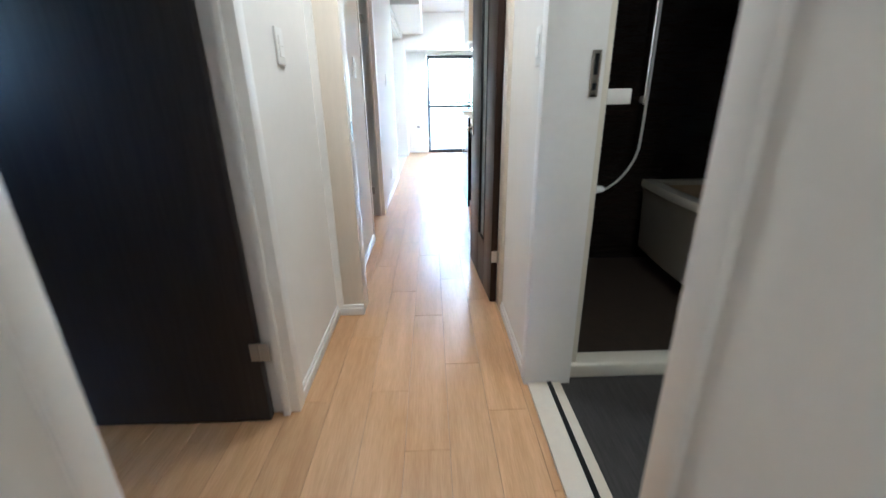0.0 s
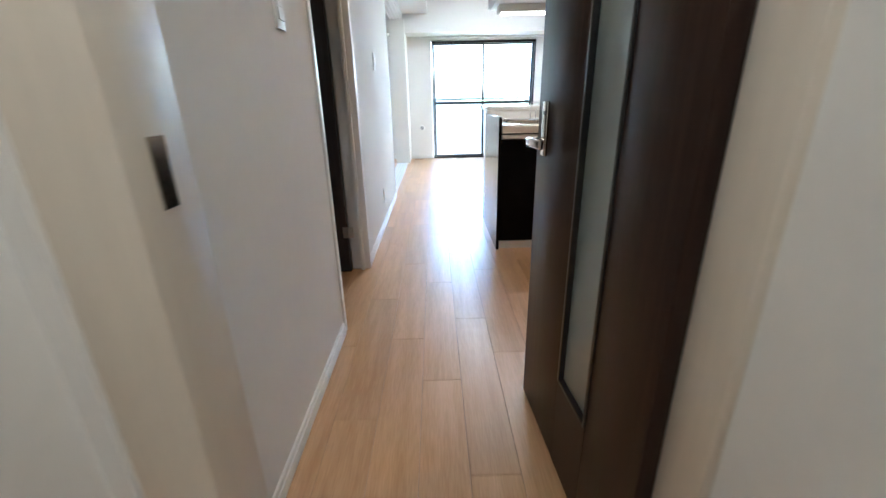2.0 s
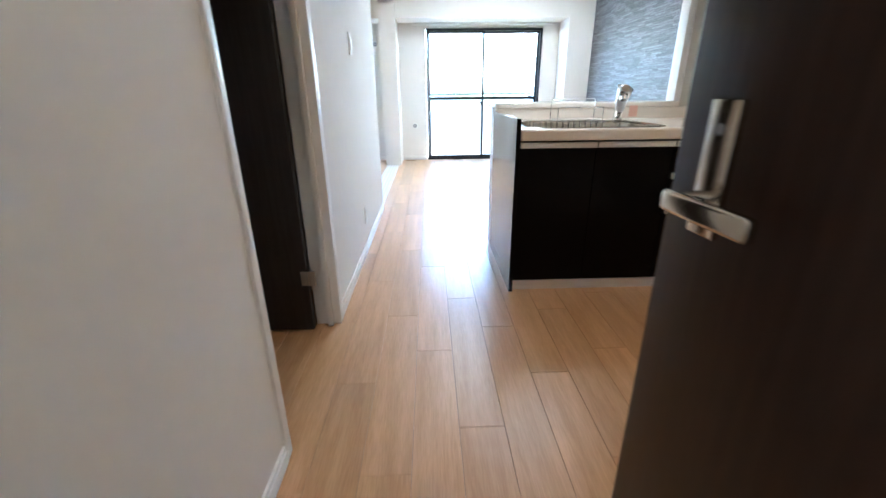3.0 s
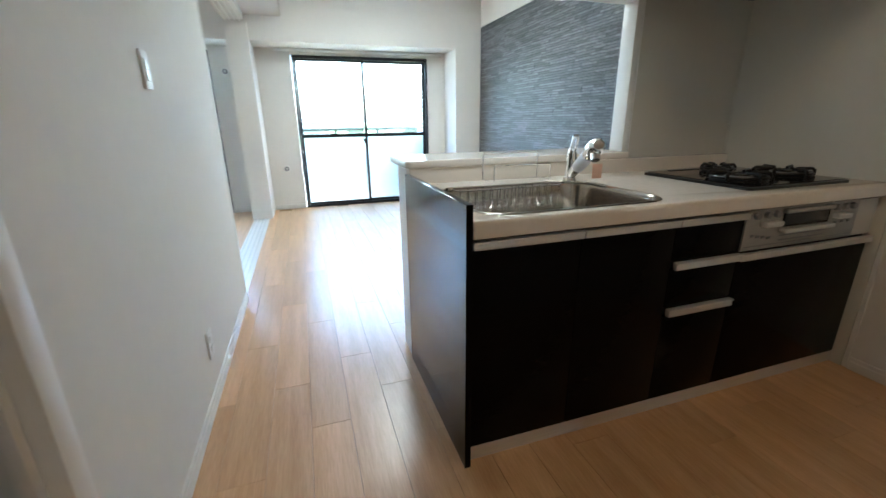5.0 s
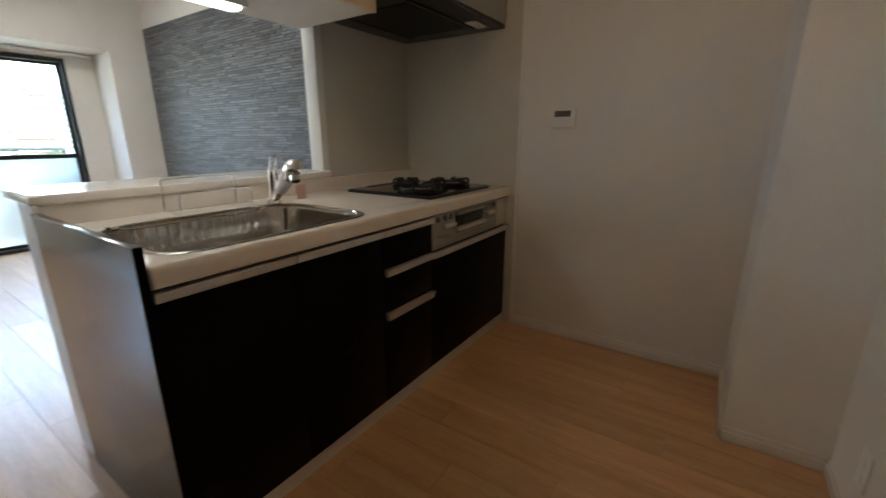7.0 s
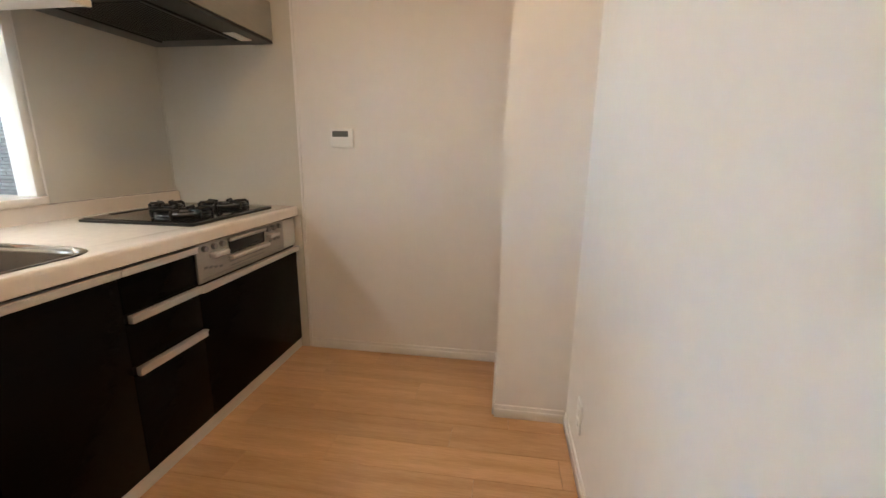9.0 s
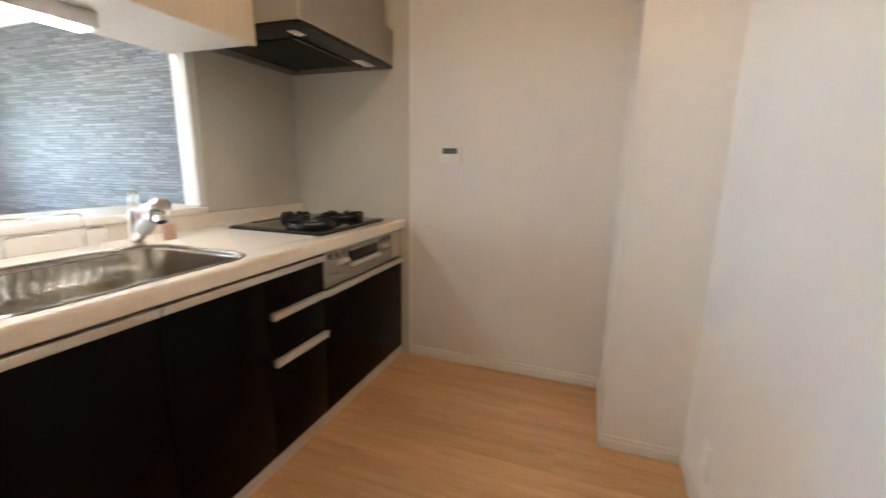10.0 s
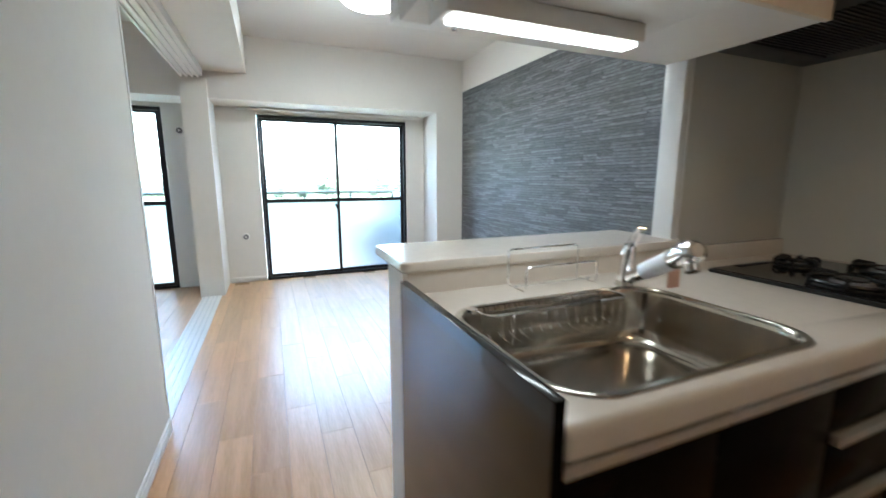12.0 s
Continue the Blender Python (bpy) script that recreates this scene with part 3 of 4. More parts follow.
part("slab", bm, COUNTER, top)
part("upstand", B(PX + 0.001, KX - 0.010, 7.660, 7.698, CZ - 0.05, 0.935, bevel=0.006, segs=3), COUNTER, top)

ledge = thing("hatch_ledge", "glossy cream bar ledge above the low kitchen wall", "ledge", (1.6, 7.8, 0.94))
bm = bmesh.new()
o1, o2 = rounded(0.985, 2.194, 7.655, 8.03, 0.035, 6), rounded(0.989, 2.190, 7.659, 8.026, 0.033, 6)
loft(bm, [ring(o2, 0.9355), ring(o1, 0.941), ring(o1, 0.962), ring(o2, 0.968)])
bm.faces.new([v for v in bm.verts[:len(o2)]])
part("board", bm, COUNTER, ledge)
jamb = thing("hatch_frame", "white painted frame of the kitchen hatch", "hatch frame", (2.2, 7.7, 1.3), kind="structure")
part("jamb", B(2.158, 2.195, PY - 0.006, PY + 0.09, 0.9685, 1.70, bevel=0.003), TRIM, jamb)
part("head", B(1.0, 2.157, PY - 0.006, PY + 0.09, 1.672, 1.6995, bevel=0.003), TRIM, jamb)

# end panel
endp = thing("counter_end_panel", "glossy black end panel of the kitchen counter", "panel", (0.988, 7.3, 0))
part("sheet", B(0.978, 0.998, 6.9245, 7.655, 0.002, 0.9125), ENDPANEL, endp)
part("front_edge_band", B(0.9775, 0.9985, 6.922, 6.9243, 0.002, 0.915, bevel=0.0008), BLACKGLOSS, endp)
part("top_edge_band", B(0.9775, 0.9985, 6.9245, 7.655, 0.9127, 0.915, bevel=0.0008), ENDPANEL, endp)
lowback = tagged(part("low_wall_facing", B(0.986, 0.9995, 7.6555, 7.822, 0, 0.935), TRIM), "white corner strip at the low kitchen wall", "trim", kind="structure")

# sink
sink = thing("sink", "stainless steel kitchen sink set in the worktop", "sink", (1.43, 7.27, CZ))
bm = bmesh.new()
x0, x1, y0, y1 = SINK
BOWL = ((-0.010, 0.001, 0.110), (-0.006, 0.004, 0.108), (0.004, 0.0035, 0.104), (0.010, -0.004, 0.102), (0.013, -0.016, 0.102), (0.020, -0.120, 0.10),
        (0.026, -0.150, 0.10), (0.038, -0.168, 0.10), (0.058, -0.179, 0.10), (0.085, -0.183, 0.09))
loft(bm, [ring(rounded(x0 + d, x1 - d, y0 + d, y1 - d, r, 10), CZ + z) for d, z, r in BOWL])
part("basin", bm, STEEL, sink)
dr = bmesh.new()
for r, z in ((0.085, CZ - 0.183), (0.072, CZ - 0.180)):
    cyl(dr, (1.30, 7.20, z - 0.004), (1.30, 7.20, z), r, r - 0.006, 32)
drain = part("drain_ring", dr, STEEL, sink, "steel drain ring")
part("drain_cover", cyl(bmesh.new(), (1.30, 7.20, CZ - 0.1799), (1.30, 7.20, CZ - 0.176), 0.050, 0.045, 28), BLACK, drain)

# dish rack and wire basket at the back of the sink
bask = thing("sink_basket", "chrome wire basket hooked on the sink rim", "wire basket", (1.4, 7.49, CZ - 0.05))
tube_pts = [(x, y, CZ + 0.006) for x, y in rounded(1.12, 1.60, 7.375, 7.468, 0.03, 4)]
part("rim_wire", tube(bmesh.new(), tube_pts + tube_pts[:1], 0.0028, 8), CHROME, bask)
for i in range(13):
    x = 1.17 + i * 0.034
    part("wire", tube(bmesh.new(), [(x, 7.380, CZ + 0.006), (x, 7.383, CZ - 0.075), (x, 7.392, CZ - 0.085), (x, 7.442, CZ - 0.085), (x, 7.452, CZ - 0.075), (x, 7.462, CZ + 0.006)], 0.0018, 6), CHROME, bask)
clip = bmesh.new()
cyl(clip, (1.105, 7.43, CZ + 0.006), (1.105, 7.43, CZ + 0.014), 0.016, 0.014)
part("clip", clip, CHROME, bask)
rk = thing("plate_rack", "thin chrome wire dish stand behind the sink", "dish rack", (1.47, 7.6, CZ))
for y, xa, xb, h in ((7.625, 1.335, 1.615, 0.125), (7.565, 1.365, 1.650, 0.075)):
    part("hoop", tube(bmesh.new(), [(xa, y, CZ + 0.006), (xa, y, CZ + h - 0.012), (xa + 0.004, y, CZ + h - 0.003), (xa + 0.013, y, CZ + h), (xb - 0.013, y, CZ + h), (xb - 0.004, y, CZ + h - 0.003), (xb, y, CZ + h - 0.012), (xb, y, CZ + 0.006)], 0.0034, 8), CHROME, rk)
for x in (1.345, 1.635):
    part("foot_wire", tube(bmesh.new(), [(x, 7.545, CZ + 0.003), (x, 7.64, CZ + 0.003)], 0.003, 8), CHROME, rk)
part("long_wire", tube(bmesh.new(), [(1.335, 7.595, CZ + 0.008), (1.65, 7.595, CZ + 0.008)], 0.0026, 8), CHROME, rk)

# tap
tap = thing("kitchen_tap", "chrome single-lever kitchen tap with pull-out head", "tap", (1.715, 7.505, CZ))
part("base", cyl(bmesh.new(), (1.715, 7.505, CZ), (1.715, 7.505, CZ + 0.014), 0.031, 0.028, 32), CHROME, tap)
part("column", cyl(bmesh.new(), (1.715, 7.505, CZ + 0.014), (1.708, 7.490, CZ + 0.100), 0.024, 0.023, 32), CHROME, tap)
lv = cyl(bmesh.new(), (1.708, 7.490, CZ + 0.100), (1.704, 7.480, CZ + 0.140), 0.0235, 0.017, 28)
tube(lv, [(1.690, 7.478, CZ + 0.130), (1.674, 7.440, CZ + 0.185), (1.657, 7.408, CZ + 0.202), (1.668, 7.402, CZ + 0.203), (1.694, 7.436, CZ + 0.187), (1.712, 7.474, CZ + 0.130)], 0.0065, 10)
part("lever", lv, CHROME, tap, "chrome loop lever")
sp_a, sp_b = Vector((1.703, 7.468, CZ + 0.036)), Vector((1.606, 7.205, CZ + 0.166))
part("spout", cyl(bmesh.new(), sp_a, sp_a.lerp(sp_b, 0.34), 0.022, 0.024, 28), CHROME, tap)
part("paper_band", cyl(bmesh.new(), sp_a.lerp(sp_b, 0.30), sp_a.lerp(sp_b, 0.80), 0.0255, 0.028, 28), PAPERTAG, tap, "white paper band")
hd = bmesh.new()
along = [(0.78, 0.0275), (0.86, 0.031), (0.94, 0.034), (1.02, 0.034), (1.08, 0.029), (1.11, 0.018)]
tilt = (sp_b - sp_a).to_track_quat("Z", "Y").to_matrix()
loft(hd, [[sp_a.lerp(sp_b, k) + tilt @ Vector((r * math.cos(j * math.tau / 28), r * math.sin(j * math.tau / 28), 0)) for j in range(28)] for k, r in along])
cyl(hd, sp_b + Vector((0.0, 0.004, 0.0)), sp_b + Vector((-0.010, -0.020, -0.044)), 0.020, 0.017, 24)
part("spray_head", hd, CHROME, tap)
part("spray_switch", B(1.628, 1.652, 7.205, 7.228, CZ + 0.168, CZ + 0.182, bevel=0.004), GREYPLASTIC, tap)
part("tag", B(1.705, 1.752, 7.334, 7.3355, CZ + 0.030, CZ + 0.090), TAG, tap, "pink hanging paper tag")
part("tag_string", tube(bmesh.new(), [(1.725, 7.335, CZ + 0.088), (1.690, 7.350, CZ + 0.105), (1.664, 7.345, CZ + 0.112)], 0.0012, 6), PAPERTAG, tap)

# base cabinets
FRONT = 6.948


def cabinet(label, x0, x1):
    c = thing("base_cabinet", label, "kitchen cabinet", ((x0 + x1) / 2, 7.2, 0), group="kitchen base cabinets")
    return c


def front(parent, x0, x1, z0, z1, name="door"):
    return part(name, B(x0 + 0.0015, x1 - 0.0015, FRONT, FRONT + 0.018, z0 + 0.0015, z1 - 0.0015, bevel=0.0015), BLACKGLOSS, parent)


def grip(parent, x0, x1, z0, z1):
    g = B(x0, x1, FRONT - 0.020, FRONT - 0.0005, z0, z1, bevel=0.002)
    box(g, x0, x1, FRONT - 0.025, FRONT - 0.018, z1 - 0.006, z1, bevel=0.002)
    return part("grip_rail", g, ALU, parent, "brushed aluminium grip rail")


KZ = 0.058
ca = cabinet("black glossy sink cabinet with an aluminium grip", PX, 1.776)
cb = bmesh.new()
box(cb, PX + 0.002, 1.775, FRONT + 0.019, 7.64, KZ, 0.66)
part("body", cb, BLACK, ca)
for a, b in ((PX + 0.002, 1.385), (1.385, 1.776)):
    front(ca, a, b, KZ, 0.774), grip(ca, a + 0.003, b - 0.003, 0.776, 0.802)
c2b = cabinet("black glossy drawer cabinet with aluminium grips", 1.776, 2.105)
part("body", B(1.777, 2.104, FRONT + 0.019, 7.64, KZ, 0.806), BLACK, c2b)
front(c2b, 1.776, 2.105, 0.645, 0.774, "drawer"), grip(c2b, 1.778, 2.103, 0.776, 0.802)
front(c2b, 1.776, 2.105, 0.462, 0.612, "drawer"), grip(c2b, 1.786, 2.1045, 0.614, 0.642)
front(c2b, 1.776, 2.105, KZ, 0.427, "drawer"), grip(c2b, 1.786, 2.103, 0.429, 0.459)
c3b = cabinet("black glossy cabinet below the gas grill", 2.105, 2.885)
part("body", B(2.106, 2.884, FRONT + 0.019, 7.64, KZ, 0.65), BLACK, c3b)
front(c3b, 2.105, 2.885, KZ, 0.607, "drawer")
grip(c3b, 2.1055, 2.50, 0.609, 0.637), grip(c3b, 2.502, 2.884, 0.609, 0.637)
kick = tagged(part("kick_board", B(PX + 0.001, 2.885, FRONT + 0.004, FRONT + 0.018, 0.001, KZ - 0.002), ALU), "grey aluminium kick board under the cabinets", "kick board")
# shade of the open gap between worktop and grips, put in as a black strip
gap = tagged(part("counter_gap_shade", B(PX + 0.001, 2.92, FRONT - 0.004, FRONT + 0.02, 0.8025, 0.8115), DARKHOLE), "near-black strip put in as shade of the gap under the worktop", "strip")
fill = tagged(part("filler_panel", B(2.886, KX - 0.001, 6.905, FRONT + 0.03, 0.001, 0.811, bevel=0.002), SPLASH), "beige filler panel between cabinet and wall", "panel")

# gas grill front
gr = thing("gas_grill", "silver gas grill front with window and knobs", "gas grill", (2.42, FRONT, 0.72))
part("front_panel", B(2.106, 2.750, FRONT - 0.006, FRONT + 0.018, 0.645, 0.805, bevel=0.003), GREYSTEEL, gr)
part("side_filler", B(2.752, 2.884, FRONT, FRONT + 0.02, 0.645, 0.805, bevel=0.002), SPLASH, gr)
part("grill_window", B(2.300, 2.560, FRONT - 0.012, FRONT - 0.0055, 0.728, 0.796, bevel=0.006, segs=3), GLASSTOP, gr, "dark glass grill window")
part("window_bar", B(2.292, 2.568, FRONT - 0.026, FRONT - 0.0065, 0.782, 0.799, bevel=0.005, segs=3), GREYSTEEL, gr)
part("grill_handle", B(2.285, 2.575, FRONT - 0.036, FRONT - 0.007, 0.706, 0.723, bevel=0.006, segs=3), ALU, gr, "pale grill handle")
for a, b in ((2.178, 2.272), (2.590, 2.672)):
    part("control_flap", B(a, b, FRONT - 0.034, FRONT - 0.0055, 0.738, 0.758, bevel=0.005, segs=3), ALU, gr)
for x in (2.150, 2.205, 2.255, 2.600, 2.650, 2.700):
    k = cyl(bmesh.new(), (x, FRONT - 0.020, 0.782), (x, FRONT - 0.0055, 0.782), 0.012, 0.0135, 20)
    part("knob", k, GREYPLASTIC, gr)
for x, z in ((2.14, 0.70), (2.17, 0.695), (2.20, 0.69), (2.23, 0.685), (2.61, 0.715), (2.65, 0.715), (2.69, 0.715)):
    part("button", B(x, x + 0.016, FRONT - 0.009, FRONT - 0.0055, z, z + 0.008), GREYPLASTIC, gr)
for z in (0.690, 0.672):
    part("drip_groove", B(2.30, 2.56, FRONT - 0.0075, FRONT - 0.0055, z, z + 0.004), GREYPLASTIC, gr)
part("grille_seam", B(2.120, 2.736, FRONT - 0.0072, FRONT - 0.0055, 0.660, 0.662), GREYPLASTIC, gr)

# hob
hob = thing("gas_hob", "black glass gas hob with cast iron grates", "gas hob", (2.46, 7.28, CZ))
HX0, HX1, HY0, HY1 = 2.165, 2.755, 6.995, 7.535
bm = bmesh.new()
loft(bm, [ring(rounded(HX0, HX1, HY0, HY1, 0.02), CZ + 0.0005), ring(rounded(HX0, HX1, HY0, HY1, 0.02), CZ + 0.010), ring(rounded(HX0 + 0.006, HX1 - 0.006, HY0 + 0.006, HY1 - 0.006, 0.016), CZ + 0.013)])
part("trim_frame", bm, BLACK, hob)
bm = bmesh.new()
loft(bm, [ring(rounded(HX0 + 0.012, HX1 - 0.012, HY0 + 0.012, HY1 - 0.012, 0.014), CZ + 0.0125), ring(rounded(HX0 + 0.012, HX1 - 0.012, HY0 + 0.012, HY1 - 0.012, 0.014), CZ + 0.0155)])
part("glass_top", bm, GLASSTOP, hob)


def burner(x, y, r):
    z = CZ + 0.0155
    b = part("burner", cyl(bmesh.new(), (x, y, z), (x, y, z + 0.016), r * 0.55, r * 0.48, 28), GREYPLASTIC, hob, "dark grey gas burner")
    part("burner_cap", cyl(bmesh.new(), (x, y, z + 0.016), (x, y, z + 0.022), r * 0.42, r * 0.36, 28), BLACK, b)
    tray = bmesh.new()
    loft(tray, [[(x + r * 1.05 * math.cos(a), y + r * 1.05 * math.sin(a), z) for a in [k * math.tau / 32 for k in range(32)]],
                [(x + r * math.cos(a), y + r * math.sin(a), z + 0.006) for a in [k * math.tau / 32 for k in range(32)]],
                [(x + r * 0.7 * math.cos(a), y + r * 0.7 * math.sin(a), z + 0.002) for a in [k * math.tau / 32 for k in range(32)]]])
    part("drip_ring", tray, BLACK, b)
    g = bmesh.new()
    pts = [(x + r * math.cos(k * math.tau / 28), y + r * math.sin(k * math.tau / 28), z + 0.012) for k in range(29)]
    tube(g, pts, 0.0065, 8)
    for k in range(6):
        a = k * math.tau / 6 + 0.3
        c, s = math.cos(a), math.sin(a)
        tube(g, [(x + r * 1.08 * c, y + r * 1.08 * s, z + 0.002), (x + r * 1.08 * c, y + r * 1.08 * s, z + 0.024), (x + r * 0.98 * c, y + r * 0.98 * s, z + 0.031), (x + r * 0.45 * c, y + r * 0.45 * s, z + 0.029)], 0.007, 8)
    part("grate", g, BLACK, hob, "black cast iron grate")


burner(2.335, 7.175, 0.105)
burner(2.645, 7.200, 0.105)
burner(2.52, 7.42, 0.065)
part("exhaust_slot", B(2.30, 2.64, 7.492, 7.518, CZ + 0.0155, CZ + 0.018, bevel=0.001), BLACK, hob)

# splash panels
sp = thing("splash_panel", "glossy grey-beige splash panel behind the hob", "wall panel", (2.5, PY, 0.9))
part("edge_strip", B(2.1955, 2.2015, PY - 0.007, PY - 0.0005, 0.936, 2.30), TRIM, sp)
part("joint_strip", B(KX - 0.0125, KX - 0.0055, PY - 0.0115, PY - 0.0055, 0.936, 2.30), SPLASH, sp)
part("sheet", B(2.202, KX - 0.006, PY - 0.005, PY - 0.0005, 0.936, 2.30), SPLASH, sp)
sp2 = thing("splash_panel", "glossy grey-beige splash panel on the side wall", "wall panel", (KX, 7.2, 0.9))
part("sheet", B(KX - 0.005, KX - 0.0005, 6.898, PY - 0.006, 0.812, 2.30), SPLASH, sp2)
part("edge_strip", B(KX - 0.008, KX - 0.0005, 6.885, 6.8975, 0.002, 2.30), TRIM, sp2)

# wall cabinets above the hatch
for i in range(3):
    a, b = 1.0 + i * 0.366, 1.0 + (i + 1) * 0.366
    w = thing("wall_cabinet", "cream wood wall cabinet above the hatch", "wall cabinet", ((a + b) / 2, 7.4, 1.65), group="kitchen wall cabinets")
    part("body", B(a + 0.0005, b - 0.0005, 7.236, PY - 0.014, 1.652, 2.35), TRIM, w)
    part("door", B(a + 0.0015, b - 0.0015, 7.216, 7.2345, 1.648, 2.35, bevel=0.0015), CABWOOD, w)
st = thing("strip_lamp", "white under-cabinet strip lamp, switched on", "lamp", (1.34, 7.48, 1.62))
part("housing", B(1.035, 1.65, 7.435, 7.555, 1.600, 1.651, bevel=0.004), TRIM, st)
part("diffuser", B(1.055, 1.628, 7.443, 7.500, 1.588, 1.5995, bevel=0.004), STRIPGLOW, st, "glowing white diffuser")
part("switch", cyl(bmesh.new(), (1.10, 7.54, 1.6), (1.10, 7.54, 1.594), 0.006), GREYPLASTIC, st)

# range hood
hood = thing("range_hood", "grey steel range hood with black filter underside", "range hood", (2.48, 7.3, 1.7))
hx0, hx1, hy0, hy1, hz = 2.09, 2.890, 6.995, 7.692, 1.728
bm = bmesh.new()
loft(bm, [[(x, y, hz) for x, y in rounded(hx0, hx1, hy0, hy1, 0.012, 3)], [(x, y, hz + 0.18) for x, y in rounded(hx0, hx1, hy0, hy1, 0.012, 3)], [(x, y, hz + 0.21) for x, y in rounded(hx0 + 0.012, hx1 - 0.012, hy0 + 0.05, hy1, 0.012, 3)], [(x, y, 2.35) for x, y in rounded(hx0 + 0.012, hx1 - 0.012, hy0 + 0.05, hy1, 0.012, 3)]])
part("shell", bm, GREYSTEEL, hood)
under = B(hx0 + 0.004, hx1 - 0.004, hy0 + 0.004, hy1 - 0.002, hz - 0.016, hz - 0.0005, bevel=0.004)
un = part("underside", under, BLACK, hood)
for i in range(22):
    part("filter_slat", B(hx0 + 0.14, hx1 - 0.14, hy0 + 0.15 + i * 0.018, hy0 + 0.158 + i * 0.018, hz - 0.022, hz - 0.0165), BLACK, un)
for y in (hy0 + 0.13, hy0 + 0.55):
    part("filter_rim", B(hx0 + 0.12, hx1 - 0.12, y, y + 0.016, hz - 0.025, hz - 0.0165), BLACK, un)
part("lamp_lens", B(hx0 + 0.06, hx0 + 0.13, hy0 + 0.07, hy0 + 0.11, hz - 0.021, hz - 0.0165, bevel=0.002), WHITEPLASTIC, un)
part("lamp_lens", B(hx1 - 0.24, hx1 - 0.10, hy0 + 0.06, hy0 + 0.12, hz - 0.021, hz - 0.0165, bevel=0.002), WHITEPLASTIC, un)

# ---- ceiling lamps ----
def ceiling_lamp(name, label, x, y, z, r, h, glowing):
    c = thing(name, label, "ceiling lamp", (x, y, z))
    part("base", cyl(bmesh.new(), (x, y, z), (x, y, z - 0.025), r * 0.7, r * 0.7, 40), WHITEPLASTIC, c)
    bm = bmesh.new()
    loops = []
    for k in range(7):
        a = k / 6 * math.pi / 2
        rr = r * max(0.05, math.cos(a)) if k else r
        loops.append([(x + rr * math.cos(j * math.tau / 40), y + rr * math.sin(j * math.tau / 40), z - 0.026 - h * math.sin(a)) for j in range(40)])
    loft(bm, loops)
    part("cover", bm, glowing, c, "glowing white cover")
    return c


ceiling_lamp("ceiling_lamp", "round white living room ceiling lamp, switched on", 1.45, 9.88, LC, 0.25, 0.09, LAMPWHITE)
# the two hall fixtures are unseen, added to carry the hall's fill light
ceiling_lamp("downlight", "small round unseen ceiling light added to brighten the hall", 0.5, 1.4, HC, 0.07, 0.010, DOWNGLOW)
ceiling_lamp("downlight", "small round unseen ceiling light added to brighten the hall", 0.5, 4.2, HC, 0.07, 0.010, DOWNGLOW)
# unseen washroom fixture, added for the fill light on the bathtub
ceiling_lamp("downlight", "small round unseen ceiling light added to brighten washroom and bath", 1.75, 3.2, HC, 0.07, 0.010, DOWNGLOW)
ceiling_lamp("downlight", "small round kitchen ceiling light, switched on", 1.55, 6.1, LC, 0.09, 0.010, DOWNGLOW)

# ---- bathroom ----
tub = thing("bathtub", "cream acrylic bathtub with a curved apron", "bathtub", (2.48, 4.7, 0.02))
TX, TZ = 2.0, 0.58


def bow(y):
    return TX - 0.055 * math.sin(math.pi * (y - 4.08) / 1.22)


ys = [4.125 + i * (1.174 / 14) for i in range(15)]
bm = bmesh.new()
prof = [(0.16, 0.02), (0.16, 0.112), (0.045, 0.105), (0.04, 0.14), (0.022, 0.45), (0.018, 0.51), (0.0, 0.535), (0.0, 0.562), (0.008, TZ), (0.085, TZ)]
rows_ = [[bm.verts.new((bow(y) + dx, y, z)) for dx, z in prof] for y in ys]
for u, v in zip(rows_, rows_[1:]):
    for k in range(len(prof) - 1):
        bm.faces.new((u[k], v[k], v[k + 1], u[k + 1]))
part("apron", bm, TUB, tub)
bm = bmesh.new()
rows_ = [[bm.verts.new((x, y, z)) for x, z in ((bow(y) + 0.085, TZ), (bow(y) + 0.10, TZ - 0.012), (bow(y) + 0.16, 0.14), (2.61, 0.12), (2.68, TZ - 0.012), (2.695, TZ))] for y in ys[1:-1]]
for u, v in zip(rows_, rows_[1:]):
    for k in range(5):
        bm.faces.new((u[k], v[k], v[k + 1], u[k + 1]))
bm.faces.new(rows_[0][1:5]), bm.faces.new(rows_[-1][1:5])
part("basin", bm, TUBIN, tub, "beige tub interior")
part("rim", B(2.6955, 2.744, 4.125, 5.295, TZ - 0.03, TZ, bevel=0.006), TUB, tub)
part("rim", B(TX + 0.085, 2.695, 5.213, 5.299, TZ - 0.03, TZ - 0.001, bevel=0.006), TUB, tub)
part("rim", B(TX + 0.085, 2.695, 4.125, 4.205, TZ - 0.03, TZ - 0.001, bevel=0.006), TUB, tub)
lid = thing("bath_cover", "folded white ribbed bathtub cover on the rim", "bath cover", (2.5, 4.35, TZ))
for i in range(6):
    part("slat", B(2.12, 2.72, 4.30 + i * 0.035, 4.331 + i * 0.035, TZ + 0.001, TZ + 0.07, bevel=0.008), WHITEPLASTIC, lid)
sh = thing("shower_set", "shower hose and rail on the dark bathroom wall", "shower", (1.9, 5.28, 1.4))
part("slide_rail", tube(bmesh.new(), [(1.92, 5.27, 1.05), (1.92, 5.27, 1.95)], 0.011), CHROME, sh)
for z in (1.08, 1.92):
    part("bracket", B(1.905, 1.935, 5.26, 5.2995, z - 0.02, z + 0.02, bevel=0.004), WHITEPLASTIC, sh)
part("shower_head", cyl(bmesh.new(), (1.92, 5.22, 1.62), (1.90, 5.14, 1.80), 0.014, 0.03), WHITEPLASTIC, sh)
